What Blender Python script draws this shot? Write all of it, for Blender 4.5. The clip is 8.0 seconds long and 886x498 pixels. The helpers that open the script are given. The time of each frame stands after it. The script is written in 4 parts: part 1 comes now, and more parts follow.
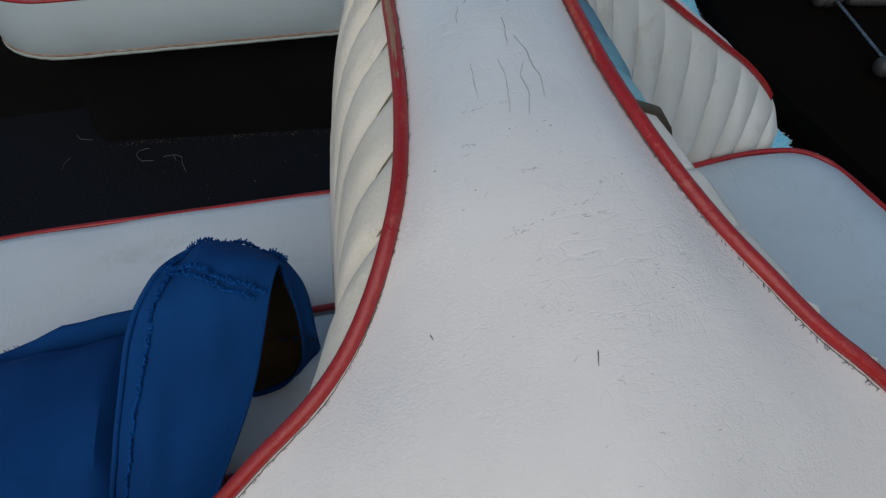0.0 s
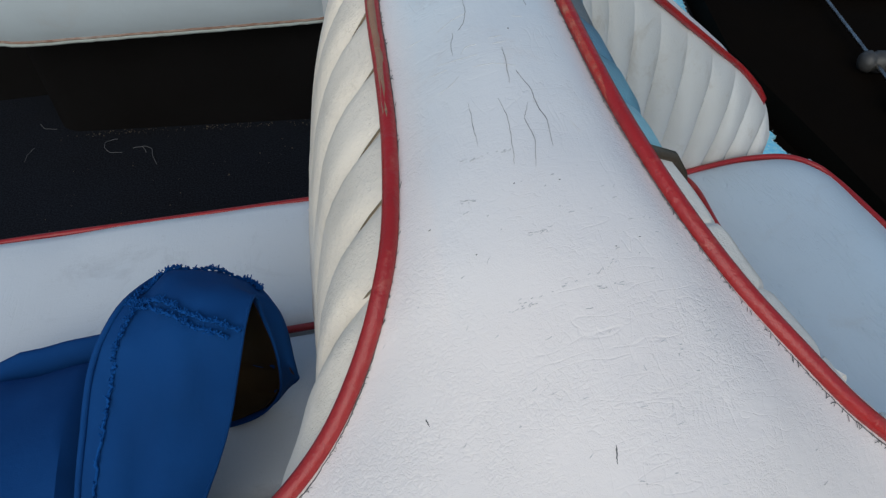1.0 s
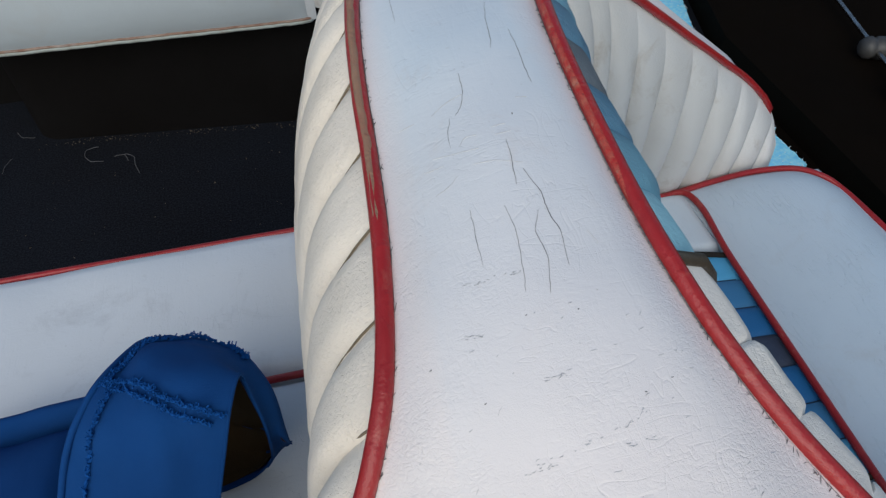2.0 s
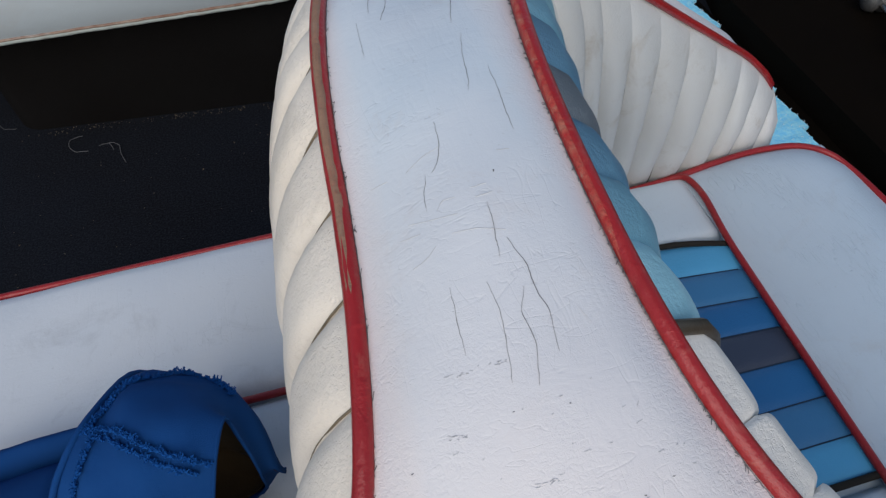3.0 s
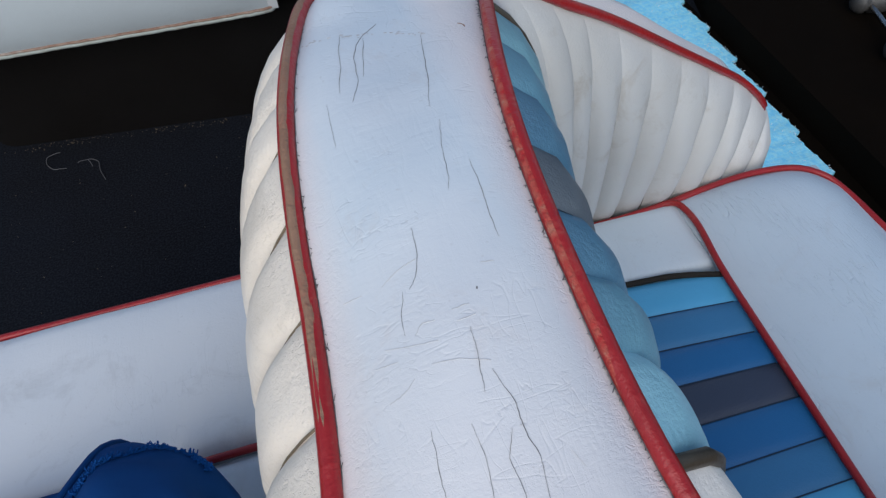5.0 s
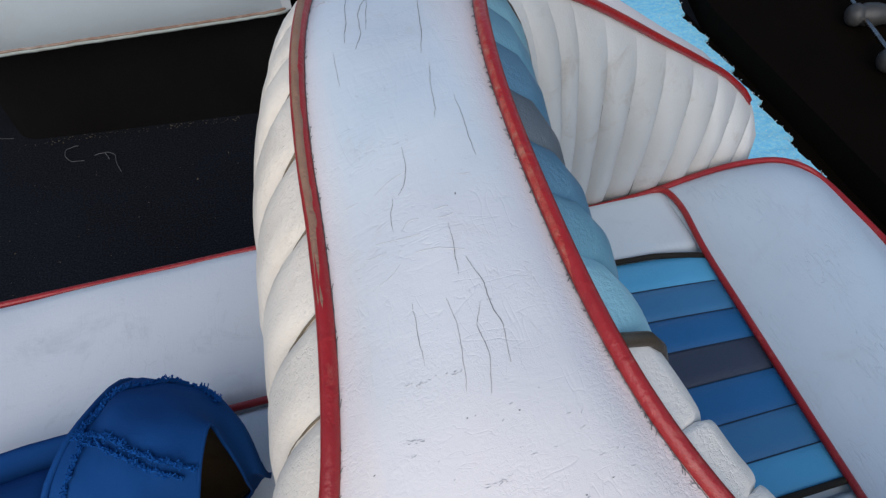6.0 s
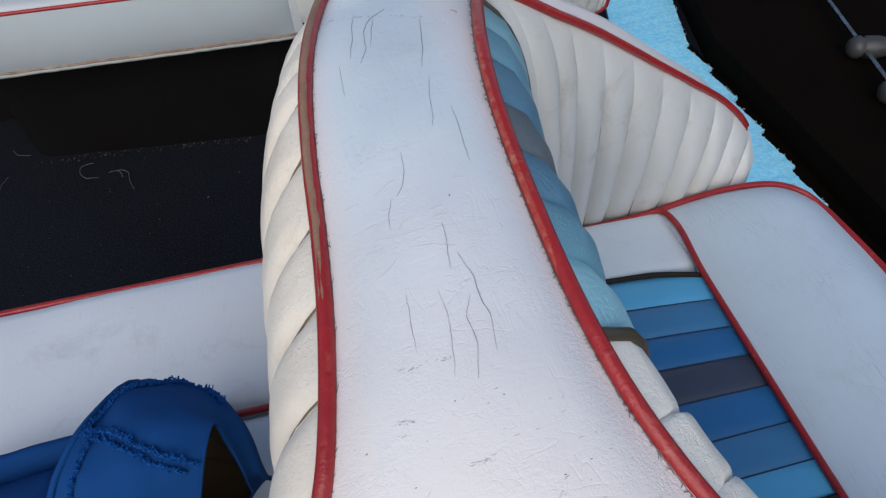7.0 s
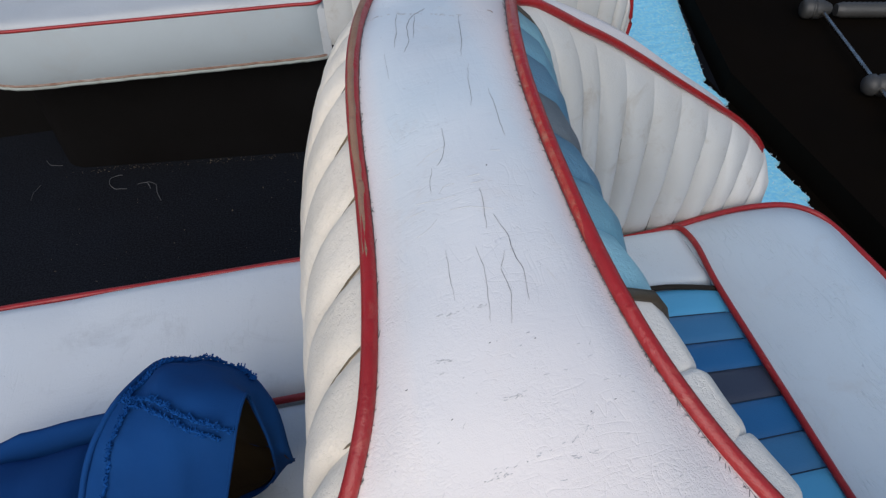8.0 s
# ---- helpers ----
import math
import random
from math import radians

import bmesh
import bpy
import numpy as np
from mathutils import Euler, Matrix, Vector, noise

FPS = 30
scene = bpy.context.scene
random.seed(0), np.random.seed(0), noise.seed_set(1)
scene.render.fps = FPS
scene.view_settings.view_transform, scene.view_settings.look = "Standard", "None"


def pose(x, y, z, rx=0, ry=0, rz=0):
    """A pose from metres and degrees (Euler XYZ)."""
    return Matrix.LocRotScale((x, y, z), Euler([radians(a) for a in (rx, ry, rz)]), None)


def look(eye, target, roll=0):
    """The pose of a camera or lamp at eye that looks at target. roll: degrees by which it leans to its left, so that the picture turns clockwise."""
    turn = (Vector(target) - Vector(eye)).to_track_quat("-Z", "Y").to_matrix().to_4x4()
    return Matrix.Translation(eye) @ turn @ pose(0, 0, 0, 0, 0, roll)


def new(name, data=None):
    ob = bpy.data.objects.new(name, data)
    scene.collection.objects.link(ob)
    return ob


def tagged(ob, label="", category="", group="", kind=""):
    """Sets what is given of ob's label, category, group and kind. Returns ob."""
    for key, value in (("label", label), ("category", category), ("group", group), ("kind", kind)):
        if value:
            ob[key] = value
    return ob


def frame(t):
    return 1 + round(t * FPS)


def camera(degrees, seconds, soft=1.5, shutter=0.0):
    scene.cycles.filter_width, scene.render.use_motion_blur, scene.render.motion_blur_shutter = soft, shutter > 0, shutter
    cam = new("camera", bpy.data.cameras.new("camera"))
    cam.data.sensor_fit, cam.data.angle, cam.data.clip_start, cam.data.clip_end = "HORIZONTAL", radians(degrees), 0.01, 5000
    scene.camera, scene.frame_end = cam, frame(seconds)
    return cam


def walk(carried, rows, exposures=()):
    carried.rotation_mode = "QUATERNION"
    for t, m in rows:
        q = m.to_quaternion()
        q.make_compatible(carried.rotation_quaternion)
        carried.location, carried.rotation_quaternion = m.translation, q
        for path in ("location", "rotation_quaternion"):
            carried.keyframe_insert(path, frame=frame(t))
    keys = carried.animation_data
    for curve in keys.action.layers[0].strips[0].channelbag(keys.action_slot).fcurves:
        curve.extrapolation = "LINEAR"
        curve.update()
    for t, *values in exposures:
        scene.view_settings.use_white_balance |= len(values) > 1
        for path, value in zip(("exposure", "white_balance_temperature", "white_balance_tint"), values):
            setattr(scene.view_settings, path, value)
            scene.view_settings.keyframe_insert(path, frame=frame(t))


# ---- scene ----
cam = camera(67.2, 8.0, soft=1.3)
PATH = [
    (0, (-0.0931, -0.4064, 1.016), (0.1443, 1.0032, -0.3828), -2.53),
    (0.5, (-0.0873, -0.3764, 1.0158), (0.1781, 1.0159, -0.3952), -1.93),
    (1, (-0.0906, -0.3526, 1.0186), (0.2033, 1.0017, -0.4235), -0.55),
    (1.5, (-0.0862, -0.3117, 1.0262), (0.2172, 1.0205, -0.4344), -0.71),
    (3, (-0.0546, -0.2329, 1.0471), (0.2186, 0.9752, -0.5232), -3.93),
    (3.5, (-0.0457, -0.1975, 1.0539), (0.2268, 0.9697, -0.5471), -4.8),
    (4, (-0.0384, -0.1728, 1.0649), (0.2401, 0.9844, -0.5424), -4.96),
    (4.5, (-0.0313, -0.1653, 1.059), (0.257, 0.9994, -0.5411), -4.51),
    (6, (-0.0426, -0.246, 1.0658), (0.2434, 0.9758, -0.4916), -3.47),
    (6.5, (-0.0405, -0.2596, 1.0731), (0.2443, 0.9939, -0.4591), -3.3),
    (7, (-0.0424, -0.2695, 1.0718), (0.2405, 1.0169, -0.4331), -3.09),
    (7.5, (-0.06, -0.2965, 1.0714), (0.2236, 1.0206, -0.4068), -2.17),
    (8, (-0.0649, -0.3087, 1.0671), (0.2041, 1.0593, -0.3668), -2.13),
]
walk(cam, [(t, look(eye, target, roll)) for t, eye, target, roll in PATH],
     [(0.0, -0.5, 6300, 3), (0.5, -0.4, 6220, 3), (1.0, -0.09, 6270, 4), (1.5, 0.04, 6350, 5), (3.5, 0.08, 6450, 10), (4.5, 0.2, 6200, 9), (6.5, 0.2, 6350, 10), (8.0, 0.17, 6400, 10)])

# ---- exposure, world, sun ----
world = bpy.data.worlds.new("sky")
scene.world = world
world.use_nodes = True
wn = world.node_tree.nodes
sky = wn.new("ShaderNodeTexSky")
sky.sky_type = "NISHITA"
sky.sun_disc = False
sky.sun_elevation, sky.sun_rotation = radians(35), radians(201)
wn["Background"].inputs["Strength"].default_value = 0.124
world.node_tree.links.new(sky.outputs["Color"], wn["Background"].inputs["Color"])
sun = new("sun", bpy.data.lights.new("sun", "SUN"))
sun.data.energy, sun.data.angle, sun.data.color = 1.85, radians(75), (1.0, 0.94, 0.85)
sun.matrix_world = look((-1.0, -2.6, 2.42), (0, 0.0, 0.5))


# ---- materials ----
def material(name, base, rough=0.5, second=None, mix_scale=6.0, mix_amount=0.5, grain=260.0, bump=0.12, wrinkle=0.0,
             dirt=None, dirt_amount=0.0, dirt_scale=9.0, spec=0.5, metal=0.0, grain_mix=0.0, crinkle=(), specks=0.0, emboss=0.0, lines=()):
    """A procedural surface: two colours in soft patches, grain and wrinkles in relief, sparse dirt."""
    m = bpy.data.materials.new(name)
    m.use_nodes = True
    n, l = m.node_tree.nodes, m.node_tree.links
    b = n["Principled BSDF"]
    b.inputs["Roughness"].default_value = rough
    b.inputs["Metallic"].default_value = metal
    b.inputs["Specular IOR Level"].default_value = spec
    co = n.new("ShaderNodeTexCoord")

    def noise_tex(scale, detail=4.0, rgh=0.55, dist=0.0):
        t = n.new("ShaderNodeTexNoise")
        t.inputs["Scale"].default_value, t.inputs["Detail"].default_value = scale, detail
        t.inputs["Roughness"].default_value, t.inputs["Distortion"].default_value = rgh, dist
        l.new(co.outputs["Object"], t.inputs["Vector"])
        return t.outputs["Fac"]

    def ramp(src, a, z):
        r = n.new("ShaderNodeMapRange")
        r.inputs["From Min"].default_value, r.inputs["From Max"].default_value = a, z
        l.new(src, r.inputs["Value"])
        return r.outputs["Result"]

    def times(src, k):
        t = n.new("ShaderNodeMath")
        t.operation = "MULTIPLY"
        l.new(src, t.inputs[0])
        t.inputs[1].default_value = k
        return t.outputs[0]

    def blend(fac, a, z):
        x = n.new("ShaderNodeMix")
        x.data_type = "RGBA"
        l.new(fac, x.inputs[0])
        for k, v in ((6, a), (7, z)):
            if isinstance(v, tuple):
                x.inputs[k].default_value = (*v, 1)
            else:
                l.new(v, x.inputs[k])
        return x.outputs[2]

    second = second or tuple(c * 0.85 for c in base)
    col = blend(times(ramp(noise_tex(mix_scale, 5.0), 0.35, 0.7), mix_amount), base, second)
    if grain_mix:
        col = blend(times(ramp(noise_tex(grain * 0.5, 3.0), 0.4, 0.65), grain_mix), col, tuple(min(1, c * 2.2 + 0.02) for c in base))
    if dirt:
        col = blend(times(ramp(noise_tex(dirt_scale, 8.0, 0.72, 0.6), 0.56, 0.72), dirt_amount), col, dirt)
    if specks:
        col = blend(times(ramp(noise_tex(300.0, 1.0), 0.73, 0.77), specks), col, (0.22, 0.19, 0.16))
    l.new(col, b.inputs["Base Color"])
    rr = n.new("ShaderNodeMapRange")
    rr.inputs["To Min"].default_value, rr.inputs["To Max"].default_value = max(0.05, rough - 0.1), min(1, rough + 0.12)
    l.new(noise_tex(mix_scale * 3), rr.inputs["Value"])
    l.new(rr.outputs["Result"], b.inputs["Roughness"])
    bp = n.new("ShaderNodeBump")
    bp.inputs["Strength"].default_value, bp.inputs["Distance"].default_value = bump, 0.002
    l.new(noise_tex(grain, 3.0, 0.6), bp.inputs["Height"])
    last = bp
    if wrinkle:
        b2 = n.new("ShaderNodeBump")
        b2.inputs["Strength"].default_value, b2.inputs["Distance"].default_value = wrinkle, 0.006
        l.new(noise_tex(34.0, 6.0, 0.62, 0.9), b2.inputs["Height"])
        l.new(bp.outputs["Normal"], b2.inputs["Normal"])
        last = b2
    for size, turn, low, strength in crinkle:
        mp = n.new("ShaderNodeMapping")
        mp.inputs["Scale"].default_value, mp.inputs["Rotation"].default_value = size, (0, 0, radians(turn))
        l.new(co.outputs["Object"], mp.inputs["Vector"])
        t = n.new("ShaderNodeTexNoise")
        t.inputs["Scale"].default_value, t.inputs["Detail"].default_value, t.inputs["Distortion"].default_value = 1.0, 4.0, 0.7
        l.new(mp.outputs["Vector"], t.inputs["Vector"])
        mask = n.new("ShaderNodeMath")
        mask.operation = "MULTIPLY"
        l.new(ramp(t.outputs["Fac"], 0.5, 0.68), mask.inputs[0])
        l.new(ramp(noise_tex(low, 2.0), 0.42, 0.62), mask.inputs[1])
        b3 = n.new("ShaderNodeBump")
        b3.invert = True
        b3.inputs["Strength"].default_value, b3.inputs["Distance"].default_value = strength, 0.003
        l.new(mask.outputs[0], b3.inputs["Height"])
        l.new(last.outputs["Normal"], b3.inputs["Normal"])
        last = b3
    for size, turn, width, low, gate, strength, dark in lines:  # hairline creases in patches, their colour a little darker
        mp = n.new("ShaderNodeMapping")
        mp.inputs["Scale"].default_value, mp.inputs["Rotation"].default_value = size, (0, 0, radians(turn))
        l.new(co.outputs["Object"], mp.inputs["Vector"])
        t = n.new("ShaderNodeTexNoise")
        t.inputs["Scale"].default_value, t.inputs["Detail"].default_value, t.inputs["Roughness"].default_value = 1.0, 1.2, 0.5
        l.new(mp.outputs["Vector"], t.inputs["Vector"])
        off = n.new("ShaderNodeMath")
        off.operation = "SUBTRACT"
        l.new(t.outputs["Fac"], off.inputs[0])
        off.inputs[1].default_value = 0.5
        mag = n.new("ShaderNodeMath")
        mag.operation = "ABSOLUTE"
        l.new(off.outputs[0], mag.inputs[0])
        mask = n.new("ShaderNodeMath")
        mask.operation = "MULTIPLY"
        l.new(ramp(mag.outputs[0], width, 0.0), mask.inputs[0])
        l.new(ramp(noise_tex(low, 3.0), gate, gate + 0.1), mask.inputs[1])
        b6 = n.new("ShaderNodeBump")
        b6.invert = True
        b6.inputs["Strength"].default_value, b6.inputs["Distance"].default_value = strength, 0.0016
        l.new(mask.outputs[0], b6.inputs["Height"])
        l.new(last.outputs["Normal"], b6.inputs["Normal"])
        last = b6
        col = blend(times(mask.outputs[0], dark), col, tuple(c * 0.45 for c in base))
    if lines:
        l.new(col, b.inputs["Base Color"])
    if emboss:  # leather print, worn away along the middle of the backrest top
        sep = n.new("ShaderNodeSeparateXYZ")
        l.new(co.outputs["Object"], sep.inputs["Vector"])
        ab = n.new("ShaderNodeMath")
        ab.operation = "ABSOLUTE"
        l.new(sep.outputs["X"], ab.inputs[0])
        mx = n.new("ShaderNodeMath")
        mx.operation = "MAXIMUM"
        l.new(ramp(ab.outputs[0], 0.03, 0.052), mx.inputs[0])
        l.new(ramp(sep.outputs["Y"], 0.0, -0.2), mx.inputs[1])
        # colour carries a blue-grey reflection in the middle, warm light at sides and near end
        l.new(blend(times(mx.outputs[0], 0.85), col, (0.735, 0.672, 0.655)), b.inputs["Base Color"])
        side = n.new("ShaderNodeMath")  # deepest print beside the piping
        side.operation = "MULTIPLY_ADD"
        l.new(ramp(ab.outputs[0], 0.034, 0.058), side.inputs[0])
        side.inputs[1].default_value = 1.2
        l.new(times(mx.outputs[0], 0.6), side.inputs[2])
        warp = n.new("ShaderNodeTexNoise")
        warp.inputs["Scale"].default_value, warp.inputs["Detail"].default_value = 260.0, 3.0
        l.new(co.outputs["Object"], warp.inputs["Vector"])
        bend = n.new("ShaderNodeVectorMath")
        bend.operation = "MULTIPLY_ADD"
        l.new(warp.outputs["Color"], bend.inputs[0])
        bend.inputs[1].default_value = (0.006, 0.006, 0.006)
        l.new(co.outputs["Object"], bend.inputs[2])
        for size, strength, deep in ((340.0, 0.55, 0.0011), (900.0, 0.5, 0.0006)):
            mp = n.new("ShaderNodeMapping")
            mp.inputs["Scale"].default_value = (0.75, 1.3, 1.0)
            l.new(bend.outputs[0], mp.inputs["Vector"])
            cell = n.new("ShaderNodeTexVoronoi")
            cell.feature = "DISTANCE_TO_EDGE"
            cell.inputs["Scale"].default_value = size
            l.new(mp.outputs["Vector"], cell.inputs["Vector"])
            patch = n.new("ShaderNodeMath")
            patch.operation = "MULTIPLY"
            l.new(mx.outputs[0] if size > 500 else side.outputs[0], patch.inputs[0])
            l.new(ramp(noise_tex(24.0 if size < 500 else 60.0, 4.0), 0.40, 0.64), patch.inputs[1])
            mf = n.new("ShaderNodeMath")
            mf.operation = "MULTIPLY"
            l.new(ramp(cell.outputs["Distance"], 0.0, 0.22), mf.inputs[0])
            l.new(patch.outputs[0], mf.inputs[1])
            b5 = n.new("ShaderNodeBump")
            b5.inputs["Strength"].default_value, b5.inputs["Distance"].default_value = emboss * strength, deep
            l.new(mf.outputs[0], b5.inputs["Height"])
            l.new(last.outputs["Normal"], b5.inputs["Normal"])
            last = b5
    l.new(last.outputs["Normal"], b.inputs["Normal"])
    return m


WHITE = material("white_vinyl", (0.61, 0.685, 0.735), 0.42, (0.59, 0.635, 0.665), 5, 0.6, 420, 0.10, 0.08, (0.46, 0.45, 0.43), 0.3, 13,
                 crinkle=(((150, 22, 40), 28, 7, 0.1),), specks=0.1, lines=(((120, 36, 40), 50, 0.02, 20, 0.48, 0.3, 0.04),))
WHITE_SEAT = material("smudged_white_vinyl", (0.68, 0.70, 0.715), 0.4, (0.64, 0.645, 0.645), 5, 0.6, 420, 0.10, 0.08, (0.42, 0.42, 0.42), 0.45, 12,
                      crinkle=(((170, 20, 40), 14, 9, 0.07), ((20, 130, 40), 6, 14, 0.05)), specks=0.12,
                      lines=(((80, 13, 40), 8, 0.009, 9, 0.54, 0.3, 0.03), ((18, 60, 40), -10, 0.008, 9, 0.56, 0.25, 0.05)))
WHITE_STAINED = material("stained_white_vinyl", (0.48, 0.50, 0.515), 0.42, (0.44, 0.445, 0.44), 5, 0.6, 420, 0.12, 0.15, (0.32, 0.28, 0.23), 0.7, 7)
# the cushion's white again, darkened for the shade on its upright front
FAR_SIDE_SHADED = material("shaded_white_vinyl", (0.40, 0.445, 0.465), 0.42, (0.36, 0.395, 0.41), 5, 0.6, 420, 0.10, 0.12, (0.36, 0.33, 0.30), 0.25, 9)
# base holds the dim blue reflection seen on the panel's middle
WHITE_TOP = material("worn_white_vinyl_with_reflection", (0.545, 0.62, 0.68), 0.5, (0.66, 0.685, 0.71), 7, 0.9, 420, 0.045, 0.08, (0.55, 0.52, 0.50), 0.35, 26,
                     crinkle=(((34, 210, 90), 4, 13, 0.045), ((230, 45, 60), -12, 16, 0.06), ((60, 300, 120), -14, 21, 0.035)), specks=0.12, emboss=0.34, spec=0.38,
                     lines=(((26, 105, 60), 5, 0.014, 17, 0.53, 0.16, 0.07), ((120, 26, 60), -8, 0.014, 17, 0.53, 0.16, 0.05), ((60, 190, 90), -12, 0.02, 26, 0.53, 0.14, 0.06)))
CREAM = material("cream_vinyl", (0.82, 0.745, 0.65), 0.42, (0.76, 0.67, 0.56), 9, 0.6, 420, 0.28, 0.12, (0.42, 0.36, 0.28), 0.3, 16,
                 crinkle=(((330, 760, 400), 25, 24, 0.17), ((800, 300, 360), -20, 30, 0.13)), lines=(((210, 330, 260), 20, 0.03, 26, 0.46, 0.3, 0.05), ((70, 190, 110), -15, 0.02, 18, 0.52, 0.28, 0.06)))
# near flutes: base raised to make up for the shade on that side
PALE = material("brightened_pale_vinyl", (0.86, 0.81, 0.75), 0.42, (0.80, 0.74, 0.66), 9, 0.6, 420, 0.2, 0.1, (0.46, 0.41, 0.34), 0.2, 18, crinkle=(((60, 170, 90), 25, 20, 0.16), ((420, 300, 420), 10, 30, 0.14)), lines=(((190, 260, 240), 20, 0.028, 26, 0.48, 0.28, 0.05),))
# flutes of the wings: white lowered to carry shading, plus dirt
WING = material("darkened_off_white_vinyl", (0.60, 0.60, 0.585), 0.45, (0.55, 0.53, 0.49), 8, 0.6, 420, 0.12, 0.12, (0.36, 0.30, 0.23), 0.5, 14,
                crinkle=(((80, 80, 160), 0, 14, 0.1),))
RED = material("red_piping", (0.335, 0.016, 0.018), 0.34, (0.25, 0.014, 0.016), 20, 0.7, 300, 0.25, 0.28, (0.44, 0.14, 0.10), 0.45, 80, spec=0.45)
RED_SCUFF = material("scuffed_piping", (0.37, 0.02, 0.02), 0.5, (0.40, 0.12, 0.08), 160, 0.9, 400, 0.5, 0.3, (0.46, 0.27, 0.18), 0.75, 130, spec=0.3)
RED_WORN = material("rubbed_piping", (0.24, 0.125, 0.075), 0.6, (0.29, 0.17, 0.11), 40, 1.0, 400, 0.5, 0.3, (0.33, 0.04, 0.03), 0.5, 50)
BLUE_LIGHT = material("light_blue_vinyl", (0.10, 0.40, 0.66), 0.4, (0.085, 0.35, 0.58), 8, 0.6, 420, 0.2, 0.1)
BLUE_MID = material("mid_blue_vinyl", (0.05, 0.20, 0.39), 0.4, (0.045, 0.17, 0.34), 8, 0.6, 420, 0.2, 0.1)
BLUE_DEEP = material("deep_blue_vinyl", (0.02, 0.14, 0.34), 0.4, (0.018, 0.12, 0.30), 8, 0.6, 420, 0.2, 0.1)
SLATE = material("slate_vinyl", (0.045, 0.057, 0.09), 0.42, (0.038, 0.048, 0.08), 8, 0.6, 420, 0.2, 0.1)
# near light stripe, base raised against the shade on its side
FADE_LIGHT = material("faded_light_blue_vinyl_brightened", (0.36, 0.64, 0.73), 0.42, (0.26, 0.55, 0.66), 9, 0.7, 420, 0.25, 0.25)
# same light blue for the upper stripe, its shade put into the colour
FADE_CAP = material("shaded_light_blue_vinyl", (0.22, 0.42, 0.49), 0.42, (0.15, 0.33, 0.41), 9, 0.7, 420, 0.25, 0.25, (0.10, 0.16, 0.18), 0.4, 20)
FADE_MID = material("faded_mid_blue_vinyl", (0.155, 0.335, 0.435), 0.42, (0.105, 0.255, 0.36), 9, 0.7, 420, 0.25, 0.2)
FADE_DEEP = material("faded_deep_blue_vinyl", (0.10, 0.23, 0.34), 0.42, (0.07, 0.18, 0.29), 9, 0.7, 420, 0.25, 0.2)
FADE_SLATE = material("faded_slate_vinyl", (0.13, 0.155, 0.18), 0.45, (0.09, 0.11, 0.14), 9, 0.7, 420, 0.25, 0.2)
DARK_TRIM = material("dark_trim", (0.045, 0.035, 0.026), 0.4, (0.08, 0.06, 0.035), 20, 0.7, 300, 0.2)
DARK_CORD = material("black_cord", (0.020, 0.017, 0.014), 0.8, (0.03, 0.025, 0.018), 20, 0.7, 300, 0.2, spec=0.2)
CARPET = material("navy_carpet", (0.0074, 0.0092, 0.0135), 0.95, (0.0060, 0.0058, 0.0068), 3, 0.8, 500, 0.9, 0.0, (0.022, 0.023, 0.027), 0.3, 60, spec=0.06, grain_mix=0.4)
CARPET_WALL = material("dark_carpet", (0.0095, 0.0088, 0.0086), 0.95, (0.0066, 0.0056, 0.0050), 3, 0.8, 500, 0.9, spec=0.05)
# sunlit floor put into a pale blue base, whitish flecks for its sparkle
SUN_PATCH = material("pale_blue_sun_patch", (0.30, 0.78, 1.0), 0.95, (0.20, 0.68, 0.98), 60, 0.9, 200, 0.5, 0.2, spec=0.1, grain_mix=0.35)
PATCH_FLECK = material("pale_fleck", (0.75, 0.88, 0.95), 0.95, None, 30, 0.5, spec=0.1)
CANVAS = material("blue_canvas", (0.0058, 0.050, 0.185), 0.9, (0.0042, 0.037, 0.140), 9, 0.9, 1400, 0.35, 0.15, spec=0.12)
CANVAS_FRAY = material("frayed_canvas", (0.007, 0.068, 0.26), 0.95, None, 40, 0.8, 500, 0.5, spec=0.1)
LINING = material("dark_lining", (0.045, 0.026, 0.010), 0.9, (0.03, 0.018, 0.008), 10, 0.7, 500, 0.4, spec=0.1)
HEM = material("frayed_hem", (0.38, 0.42, 0.39), 0.8, (0.30, 0.30, 0.26), 45, 0.6, 300, 0.6, 0.3, (0.2, 0.11, 0.06), 0.5, 45)
RUST = material("rusty_stain", (0.22, 0.12, 0.08), 0.85, (0.36, 0.27, 0.21), 60, 1.0, 300, 0.6, 0.3, (0.40, 0.38, 0.35), 0.7, 14)
GREY_PLASTIC = material("grey_plastic", (0.055, 0.054, 0.052), 0.45, (0.034, 0.034, 0.032), 15, 0.7, 200, 0.3)
STEEL = material("dull_steel", (0.42, 0.41, 0.39), 0.24, (0.22, 0.17, 0.13), 30, 0.8, 300, 0.3, metal=1.0)
CRACK = material("crack_dirt_and_seam_shade", (0.12, 0.12, 0.125), 0.8, None, 30, 0.6)
CREASE = material("crease_grey", (0.54, 0.535, 0.54), 0.7, None, 30, 0.6)
NAVY_SEAM = material("navy_seam", (0.012, 0.03, 0.06), 0.7, None, 30, 0.5)
# white vinyl tinted blue in its base for the sky-lit shade it lies in
BOLSTER = material("creased_white_vinyl_shaded", (0.55, 0.645, 0.715), 0.4, (0.54, 0.60, 0.65), 5, 0.6, 420, 0.10, 0.08, (0.46, 0.46, 0.45), 0.25, 13, crinkle=(((230, 34, 40), 32, 12, 0.14), ((110, 240, 40), 0, 14, 0.08)), specks=0.1, lines=(((150, 26, 40), 30, 0.03, 16, 0.47, 0.42, 0.0), ((70, 13, 40), 24, 0.02, 9, 0.47, 0.28, 0.0)))
